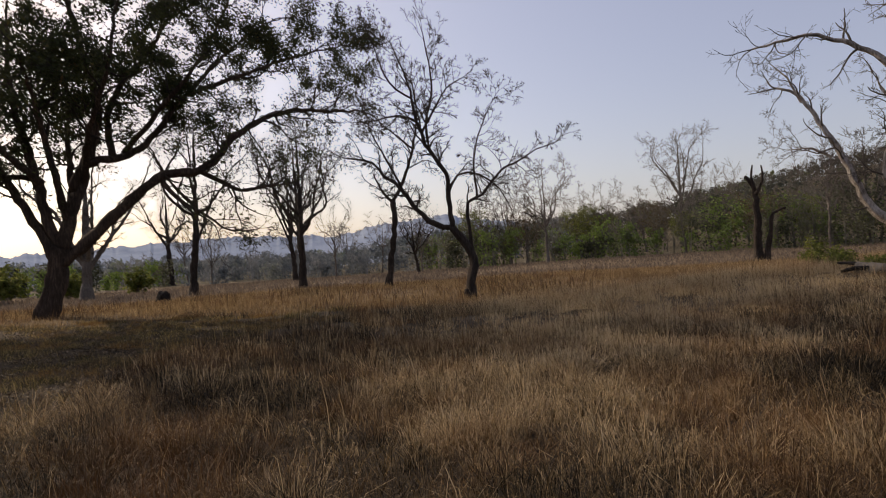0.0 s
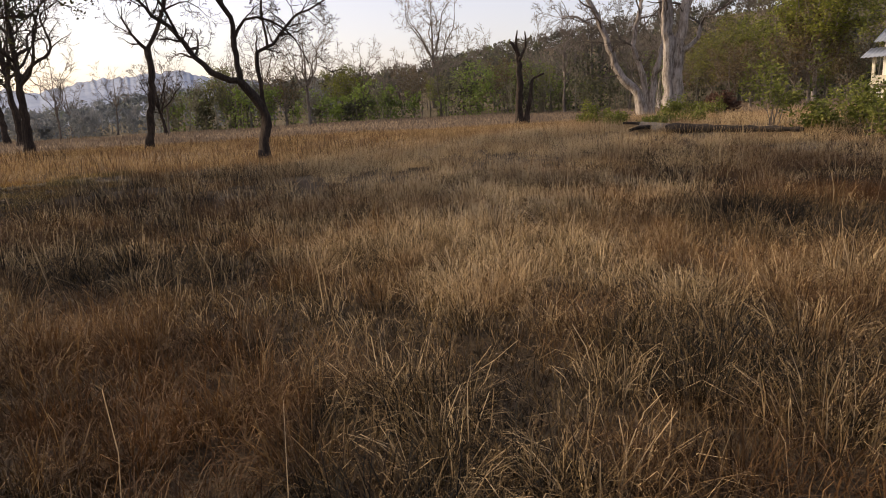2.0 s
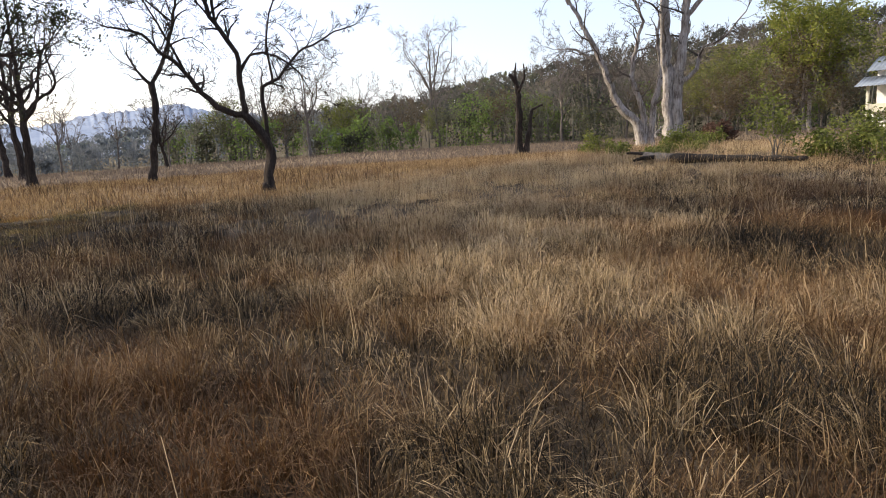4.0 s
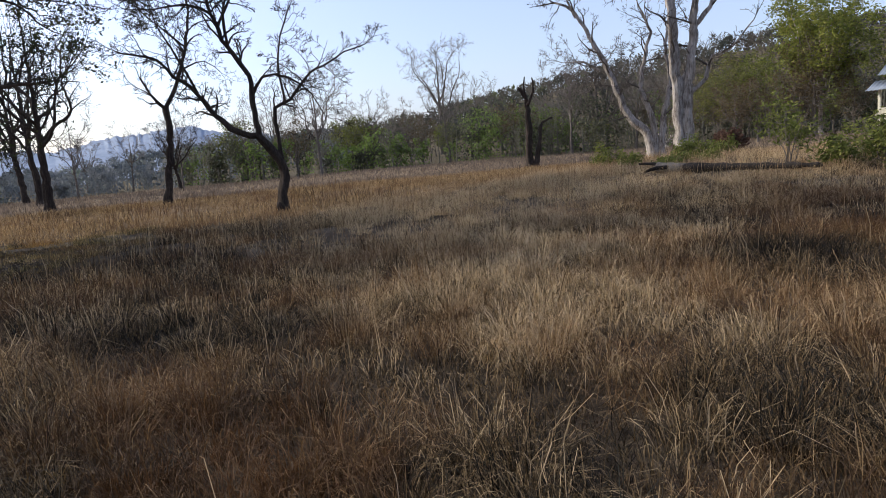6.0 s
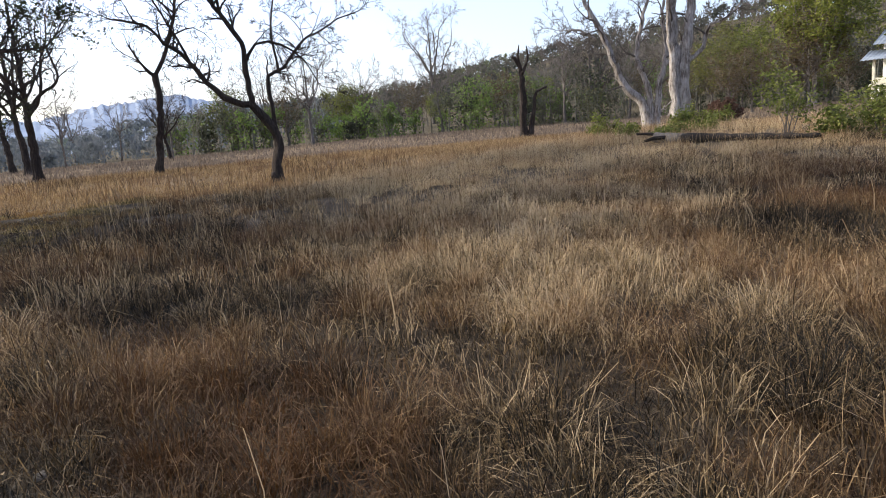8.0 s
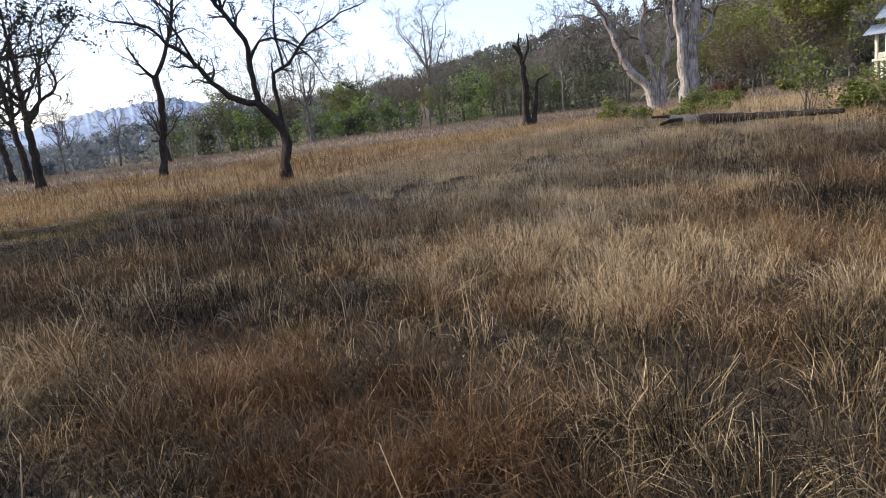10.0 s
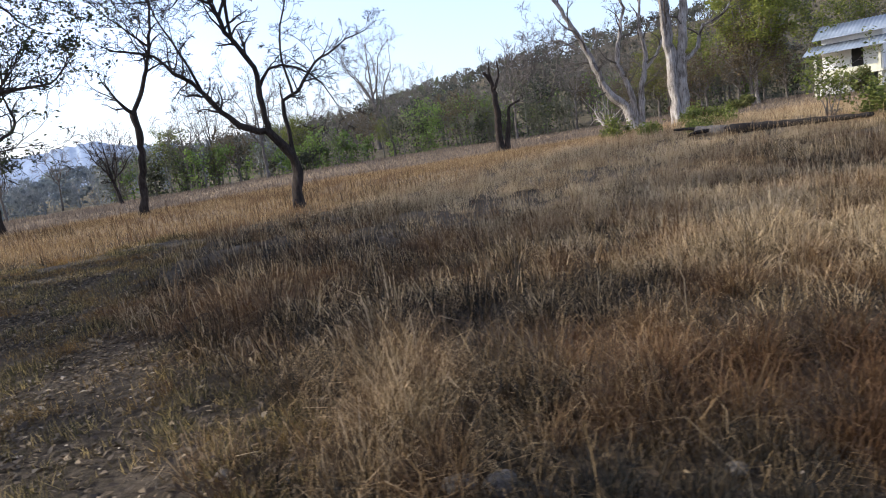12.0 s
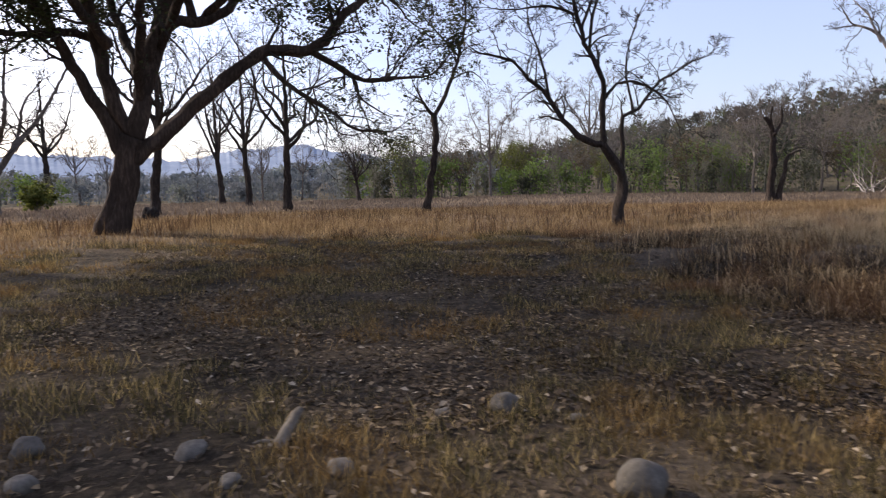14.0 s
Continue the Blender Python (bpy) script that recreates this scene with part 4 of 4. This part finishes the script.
    # the golden meadow beyond
    for (r0, r1, az0, az1, per, hgt, wid) in ((20, 44, -48, 60, 175, 0.26, 0.016), (44, 86, -50, 66, 16, 0.3, 0.07)):
        n = int(0.5 * np.radians(az1 - az0) * (r1 ** 2 - r0 ** 2) * per)
        r, az = np.sqrt(g.uniform(r0 ** 2, r1 ** 2, n)), np.radians(g.uniform(az0, az1, n))
        x, y = r * np.sin(az), r * np.cos(az)
        k = (on_track(x, y) < g.random(n)) & ((y > 22.3) | (x > 19.5) | (x < -9)) & (g.random(n) < 0.35 + 0.9 * field(x, y, 3, 35))
        x, y = x[k], y[k]
        n = len(x)
        blades("meadow_grass", "golden dry grass of the far meadow" if r0 < 30 else "grey-brown dry grass before the woods", x, y, hgt * g.uniform(0.3, 1.2, n) * (0.5 + 1.0 * field(x, y, 2.2, 36)), wid * g.uniform(0.5, 1.4, n), np.clip(g.normal(0.35, 0.25, n), 0, 1.0), g.beta(1.6, 1.6, n), M_STRIP if r0 < 30 else M_FARGRASS, 1)
    # dark dry weeds along the near edge of the far meadow
    n = 5200
    r, az = g.uniform(23, 40, n), np.radians(g.uniform(-40, 14, n))
    x, y = r * np.sin(az), r * np.cos(az)
    k = (y > 22.5) & (g.random(n) < smooth01((field(x, y, 1.1, 47) - 0.45) / 0.25))
    x, y = x[k], y[k]
    n = len(x)
    blades("dry_weeds", "dark russet dry weeds standing in the meadow", x, y, g.uniform(0.3, 0.72, n), g.uniform(0.012, 0.03, n), np.clip(g.normal(0.3, 0.2, n), 0, 0.9), g.uniform(0.0, 0.32, n), M_STRIP, 2)
    # thin grass round about
    n = 45000
    x, y = g.uniform(-22, 16, n), g.uniform(-14, 5, n)
    k = ((y < 1.3) | (x < -6.4) | (x > 8.4)) & (g.random(n) < 0.3 + field(x, y, 1.5, 38))
    x, y = x[k], y[k]
    n = len(x)
    blades("sparse_grass", "thin dry grass about the track", x, y, g.uniform(0.1, 0.34, n), g.uniform(0.008, 0.016, n), np.clip(g.normal(0.4, 0.3, n), 0, 1), g.random(n), M_GRASS, 1)
    # short worn grass on the track
    n = 460000
    x, y = g.uniform(-18, -2.5, n), 4.5 + 19.5 * g.random(n) ** 1.9
    k = (on_track(x, y) > 0.1) & (g.random(n) < 1.35 * smooth01((field(x, y, 0.9, 41) - 0.2) / 0.4) * (0.25 + 1.1 * smooth01(field(x, y, 0.22, 42) * 1.6 - 0.4)))
    x, y = x[k], y[k]
    n = len(x)
    blades("short_grass", "short worn grass on the trodden track", x, y, g.uniform(0.02, 0.075, n) * (0.4 + 2.6 * field(x, y, 0.22, 42)), g.uniform(0.004, 0.008, n) * (1 + 0.06 * np.hypot(x + 8, y - 4)), np.clip(g.normal(0.5, 0.3, n), 0, 1), g.random(n), M_SHORT, 1)


field_of_grass()


# ---- fallen leaves ----
def litter():
    g = np.random.default_rng(71)
    n = 230000
    x, y = np.where(g.random(n) < 0.75, g.uniform(-13, -2.5, n), g.uniform(-16, 6, n)), 4.0 + 16 * g.random(n) ** 2.0
    t = on_track(x, y)
    k = g.random(n) < (0.12 + 0.88 * t) * (0.25 + 1.1 * smooth01((field(x, y, 1.3, 72) - 0.35) / 0.35))
    x, y = x[k], y[k]
    n = len(x)
    z = land(x, y) + g.uniform(0.005, 0.03, n)
    a = g.uniform(0, 2 * np.pi, n)
    L = (0.01 + 0.03 * g.random(n) ** 2.0)[:, None]
    A = np.stack([np.cos(a), np.sin(a), g.normal(0, 0.25, n)], 1)
    B = np.stack([-np.sin(a), np.cos(a), g.normal(0, 0.3, n)], 1)
    C = np.stack([x, y, z], 1)
    up = np.array([0, 0, 1.0])
    curl = g.uniform(0.05, 0.5, n)[:, None]
    V = np.stack([C - A * L, C + B * L * 0.5 + up * L * curl, C + A * L + up * L * curl * 0.4, C - B * L * 0.5 + up * L * curl], 1).reshape(-1, 3)
    i = np.arange(n)[:, None] * 4
    F = np.concatenate([i + np.array([0, 1, 2]), i + np.array([0, 2, 3])])
    me = mesh_from("fallen_leaves", V, F, M_LITTER, np.repeat(g.beta(0.75, 1.3, n), 4))
    tagged(new("fallen_leaves", me), "dry curled brown and pale leaves strewn on the ground", "leaves", kind="stuff")


litter()


# ---- stones, stump, log ----
def stone(x, y, size, seed, flat=0.76, label="rounded grey river stone on the leaf-strewn ground"):
    rng = random.Random(seed)
    bm = bmesh.new()
    bmesh.ops.create_icosphere(bm, subdivisions=3, radius=1.0)
    o = rvec(rng) * 9
    sx, sy = rng.uniform(0.85, 1.15), rng.uniform(0.75, 1.0)
    for v in bm.verts:
        k = 1 + 0.34 * noise.noise(v.co * 0.9 + o) + 0.07 * noise.noise(v.co * 3 + o)
        v.co = Vector((v.co.x * sx, v.co.y * sy, v.co.z * flat)) * k * size
    ob = new("stone", bm_mesh("stone", bm, M_STONE, True))
    ob.matrix_world = pose(x, y, landz(x, y) + size * flat * 0.5, rng.uniform(-15, 15), rng.uniform(-15, 15), rng.uniform(0, 360))
    return tagged(ob, label, "stone", "stones beside the track")


for k, (sx, sy, ss, fl) in enumerate(((-8.52, 7.34, 0.108, 1.05), (-6.97, 6.83, 0.07, 0.75), (-8.74, 8.54, 0.09, 0.75), (-8.4, 8.26, 0.05, 0.6), (-8.9, 6.95, 0.072, 0.8),
                                      (-8.69, 6.87, 0.046, 0.8), (-8.06, 6.6, 0.074, 0.8), (-8.46, 6.85, 0.038, 0.7), (-8.32, 6.7, 0.05, 0.4), (-9.02, 6.9, 0.035, 0.6),
                                      (-9.75, 7.95, 0.078, 0.45), (-11.3, 8.55, 0.08, 0.7), (-11.14, 8.05, 0.062, 0.7), (-10.47, 8.3, 0.09, 0.5), (-10.25, 7.9, 0.06, 0.5),
                                      (-3.93, 5.2, 0.078, 0.75), (-4.06, 5.3, 0.08, 0.7), (-3.1, 4.65, 0.045, 0.6), (-4.9, 6.3, 0.05, 0.5), (-9.1, 8.6, 0.06, 0.35), (-6.1, 7.0, 0.04, 0.5), (-5.6, 5.9, 0.035, 0.6))):
    stone(sx, sy, ss, 80 + k, fl)


def driftwood():
    s = dict(BARE, len=0.12, lvl=0, flare=0.2)
    root = make_tree("broken_branch", (-10.05, 8.35), [([(0, 0, 0.02), (0.02, 0, 0.1), (0.08, 0.02, 0.18), (0.13, 0.04, 0.25)], 0.045, 0.02, 0),
                                                       ([(0.02, 0, 0.08), (-0.06, 0.03, 0.1), (-0.12, 0.02, 0.09)], 0.014, 0.007, 0)],
                     s, M_DRIFT, M_DRIFT, "weathered pale broken branch sticking out of the ground", 90, category="branch")
    return root


driftwood()


def fallen_log():
    root = new("fallen_log")
    root.matrix_world = pose(11.0, 14.1, landz(11.0, 14.1) + 0.03)
    tagged(root, "dark rotten fallen tree trunk lying among shrubs", "log")
    rng = random.Random(91)
    tb = Tubes()
    line = resample([(-0.6, 2.0, 0.2), (-0.45, 1.3, 0.14), (-0.1, 0.2, 0.12), (0.25, -0.9, 0.1), (0.6, -2.1, 0.09)], 0.2)
    n = len(line)
    tb.add(line, [(0.12 - 0.05 * abs(2 * k / n - 0.5)) * rng.uniform(0.72, 1.25) for k in range(n)], 12)
    part("trunk", tb.mesh("trunk", M_LOG), root)
    for pts, r in (([(-0.58, 1.9, 0.2), (-0.5, 2.4, 0.27), (-0.62, 2.9, 0.28)], 0.06), ([(-0.5, 1.6, 0.16), (-0.9, 1.8, 0.18), (-1.1, 2.0, 0.1)], 0.07)):
        tb = Tubes()
        line = resample(pts, 0.2)
        tb.add(line, [r * (1 - 0.6 * k / len(line)) for k in range(len(line))], 8)
        part("limb", tb.mesh("limb", M_LOG), root)
    tb = Tubes()
    butt = resample([(-0.4, 1.2, 0.14), (-0.54, 1.65, 0.15), (-0.62, 2.08, 0.16)], 0.12)
    tb.add(butt, [0.118 + 0.03 * k / len(butt) + rng.uniform(-0.012, 0.012) for k in range(len(butt))], 14, 0.18)
    part("butt", tb.mesh("butt", M_DRIFT), root, "grey weathered broken butt end")


fallen_log()


def stump(x, y, r, h, seed):
    rng = random.Random(seed)
    bm = bmesh.new()
    bmesh.ops.create_icosphere(bm, subdivisions=4, radius=1.0)
    for v in bm.verts:
        k = 1 + 0.35 * noise.noise(v.co * 1.6 + Vector((seed, 0, 0))) + 0.12 * noise.noise(v.co * 5)
        v.co = Vector((v.co.x * r, v.co.y * r * 0.8, max(v.co.z, -0.3) * h)) * k
    ob = new("tree_stump", bm_mesh("tree_stump", bm, M_LOG, True))
    ob.matrix_world = pose(x, y, landz(x, y), 0, 0, 30)
    tagged(ob, "dark weathered tree stump in the dry grass", "stump")


stump(-16.5, 38.7, 0.42, 0.65, 5)


# ---- shrubs ----
def shrub(x, y, h, w, seed, mat=None, label="low green leafy shrub in the dry grass", stems=6, per=7, size=0.055):
    rng = random.Random(seed)
    root = new("shrub")
    root.matrix_world = pose(x, y, landz(x, y) - 0.03)
    tagged(root, label, "shrub")
    tb, tips = Tubes(), []
    s = dict(step=0.12, gnarl=0.3, rise=0.06, thin=0.004, kids=(3, 4), mid_tips=True)
    for k in range(stems):
        a = rng.uniform(0, 2 * math.pi)
        d = Vector((math.cos(a) * w / h, math.sin(a) * w / h, 1.2)).normalized()
        sprout(rng, Vector((math.cos(a) * 0.08, math.sin(a) * 0.08, 0)), d, h * rng.uniform(0.55, 0.9), 0.018, 2, s, tb, tips)
    part("branchwork", tb.mesh("branchwork", M_TWIG_GREY), root)
    part("foliage", leaf_mesh("foliage", rng, [p for p, d in tips if p.z > 0.1 * h], mat or M_LEAF_GREEN, per, size, 0.09), root)


for k, (sx, sy, sh, sw) in enumerate(((12.25, 13.5, 2.0, 0.6), (13.6, 11.8, 1.3, 0.9), (14.3, 12.9, 1.3, 0.9), (13.0, 22.0, 0.85, 0.7), (11.9, 19.6, 0.6, 0.7), (15.2, 20.6, 0.8, 0.9),
                                      (16.2, 20.9, 0.85, 0.8), (17.4, 20.8, 0.75, 0.8), (12.8, 18.2, 0.5, 0.7), (13.9, 18.0, 0.55, 0.8), (11.6, 17.2, 0.45, 0.6), (12.5, 12.4, 0.8, 0.7), (12.9, 10.9, 1.0, 0.8), (13.4, 10.4, 1.2, 0.8))):
    shrub(sx, sy, sh, sw, 100 + k)
for k, (sx, sy, sh, sw) in enumerate(((-38.0, 57.0, 3.2, 2.0), (-41.5, 60.0, 3.6, 2.2), (-35.5, 62.0, 2.6, 1.8), (-44.0, 63.0, 3.4, 2.2), (-30.5, 66.0, 2.4, 1.8))):
    shrub(sx, sy, sh, sw, 150 + k, M_LEAF_GREEN, "broad fresh-green bush at the meadow's edge", 14, 9, 0.15)
shrub(33.0, 36.0, 1.6, 1.3, 130, M_LEAF_RED, "russet withered shrub before the wooded hill", 12, 8, 0.12)
shrub(36.0, 39.0, 1.7, 1.3, 131, M_LEAF_RED, "russet withered shrub before the wooded hill", 12, 8, 0.12)
for k, (sx, sy, sh, sw) in enumerate(((43.0, 29.5, 2.0, 1.3), (41.5, 38.2, 1.5, 1.4))):
    shrub(sx, sy, sh, sw, 140 + k, M_LEAF_OLIVE, "tall olive-green shrub before the house", 10, 8, 0.11)


def dead_brush(x, y, seed):
    rng = random.Random(seed)
    root = new("dead_brush")
    root.matrix_world = pose(x, y, landz(x, y))
    tagged(root, "pale dry fallen branches heaped before the woods", "brush")
    for k in range(7):
        tb, tips = Tubes(), []
        a = rng.uniform(0, 2 * math.pi)
        sprout(rng, Vector((rng.uniform(-1.5, 1.5), rng.uniform(-1, 1), 0.05)), Vector((math.cos(a), math.sin(a), rng.uniform(0.3, 0.8))).normalized(), rng.uniform(2.5, 4.5), 0.09, 1,
               dict(step=0.5, gnarl=0.25, rise=-0.03, thin=0.02, kids=(3, 4)), tb, tips)
        part("branch", tb.mesh("branch", M_BARK_PALE), root)


dead_brush(46.5, 58.5, 160)


# ---- house ----
def house():
    root = new("house")
    root.matrix_world = pose(46.2, 35.0, landz(46.2, 35.0) - 0.5, 0, 0, -74)
    tagged(root, "small white two-storey house with blue-grey sheet roofs", "house")
    L, D = 4.5, 4.2
    # lower storey stands back under the balcony
    box_part("wall", (0.3, L - 1.4, 1.2, 1.4, 0, 1.8), M_PLASTER, root)
    box_part("wall", (L - 0.2, L, 1.2, D, 0, 1.8), M_PLASTER, root)
    box_part("wall", (0.0, 0.2, 1.2, D, 0, 1.8), M_PLASTER, root)
    box_part("wall", (0.2, L - 0.2, D - 0.2, D, 0, 1.8), M_PLASTER, root)
    box_part("balcony_slab", (-0.15, L + 0.15, -0.1, D + 0.05, 1.8, 2.0), M_CREAM, root)
    for px in (0.1, L * 0.5, L - 0.1):
        box_part("post", (px - 0.12, px + 0.12, 0.0, 0.24, 0, 1.8), M_CREAM, root)
    for px in (0.1, L - 0.1):
        box_part("post", (px - 0.1, px + 0.1, 0.0, 0.2, 2.0, 4.0), M_CREAM, root)
    box_part("parapet", (0.2, L - 0.2, 0.02, 0.14, 2.0, 2.42), M_CREAM, root)
    # upper storey: front wall with its doorway
    box_part("wall", (0.3, 2.3, 1.2, 1.4, 2.0, 4.9), M_PLASTER, root)
    box_part("wall", (3.1, L - 0.1, 1.2, 1.4, 2.0, 4.9), M_PLASTER, root)
    box_part("wall", (2.3, 3.1, 1.2, 1.4, 4.1, 4.9), M_PLASTER, root)
    box_part("door", (2.3, 3.1, 1.32, 1.38, 2.0, 4.1), M_DOORWAY, root, "dark open doorway")
    box_part("wall", (0.3, 0.5, 1.4, D, 2.0, 4.9), M_PLASTER, root)
    box_part("wall", (0.5, L - 0.1, D - 0.2, D, 2.0, 4.9), M_PLASTER, root)
    box_part("wall", (L - 0.3, L - 0.1, 1.4, 2.2, 2.0, 4.9), M_PLASTER, root)
    box_part("wall", (L - 0.3, L - 0.1, 3.0, D - 0.2, 2.0, 4.9), M_PLASTER, root)
    box_part("wall", (L - 0.3, L - 0.1, 2.2, 3.0, 2.0, 3.1), M_PLASTER, root)
    box_part("wall", (L - 0.3, L - 0.1, 2.2, 3.0, 4.1, 4.9), M_PLASTER, root)
    win = box_part("window", (L - 0.24, L - 0.18, 2.2, 3.0, 3.1, 4.1), M_DOORWAY, root, "dark shuttered window")
    box_part("frame", (L - 0.26, L - 0.08, 2.2, 2.26, 3.1, 4.1), M_CREAM, win)
    box_part("frame", (L - 0.26, L - 0.08, 2.94, 3.0, 3.1, 4.1), M_CREAM, win)

    def sheet(x0, x1, y0, z0, y1, z1, nm):
        nx = int((x1 - x0) / 0.07)
        xs = np.linspace(x0, x1, nx)
        c = 0.025 * np.sin(xs * 2 * np.pi / 0.28)
        rows = [np.stack([xs, np.full(nx, y0 + (y1 - y0) * t), z0 + (z1 - z0) * t + c + dz], 1) for dz in (0, -0.04) for t in (0, 1)]
        V = np.concatenate(rows)
        i = np.arange(nx - 1)
        q = lambda a, b: np.stack([a * nx + i, a * nx + i + 1, b * nx + i + 1, b * nx + i], 1)
        part(nm, mesh_from(nm, V, np.concatenate([q(0, 1), q(3, 2), q(2, 0), q(1, 3)]), M_SHEET), root)

    sheet(-0.6, L + 0.5, -0.65, 3.75, 1.18, 4.45, "awning")
    sheet(-0.2, L + 0.3, 0.55, 4.85, 2.8, 5.95, "roof")
    sheet(-0.2, L + 0.3, 4.9, 4.9, 2.8, 5.95, "roof")
    bm = bmesh.new()
    for px in (0.3, L - 0.3):
        vs = [bm.verts.new((px + dx, yy, zz)) for dx in (0, 0.18) for yy, zz in ((1.2, 4.9), (D, 4.9), (2.8, 5.75))]
        bm.faces.new(vs[:3]), bm.faces.new(vs[3:])
        for a, b in ((0, 1), (1, 2), (2, 0)):
            bm.faces.new((vs[a], vs[b], vs[b + 3], vs[a + 3]))
    part("gable", bm_mesh("gable", bm, M_PLASTER), root)


house()
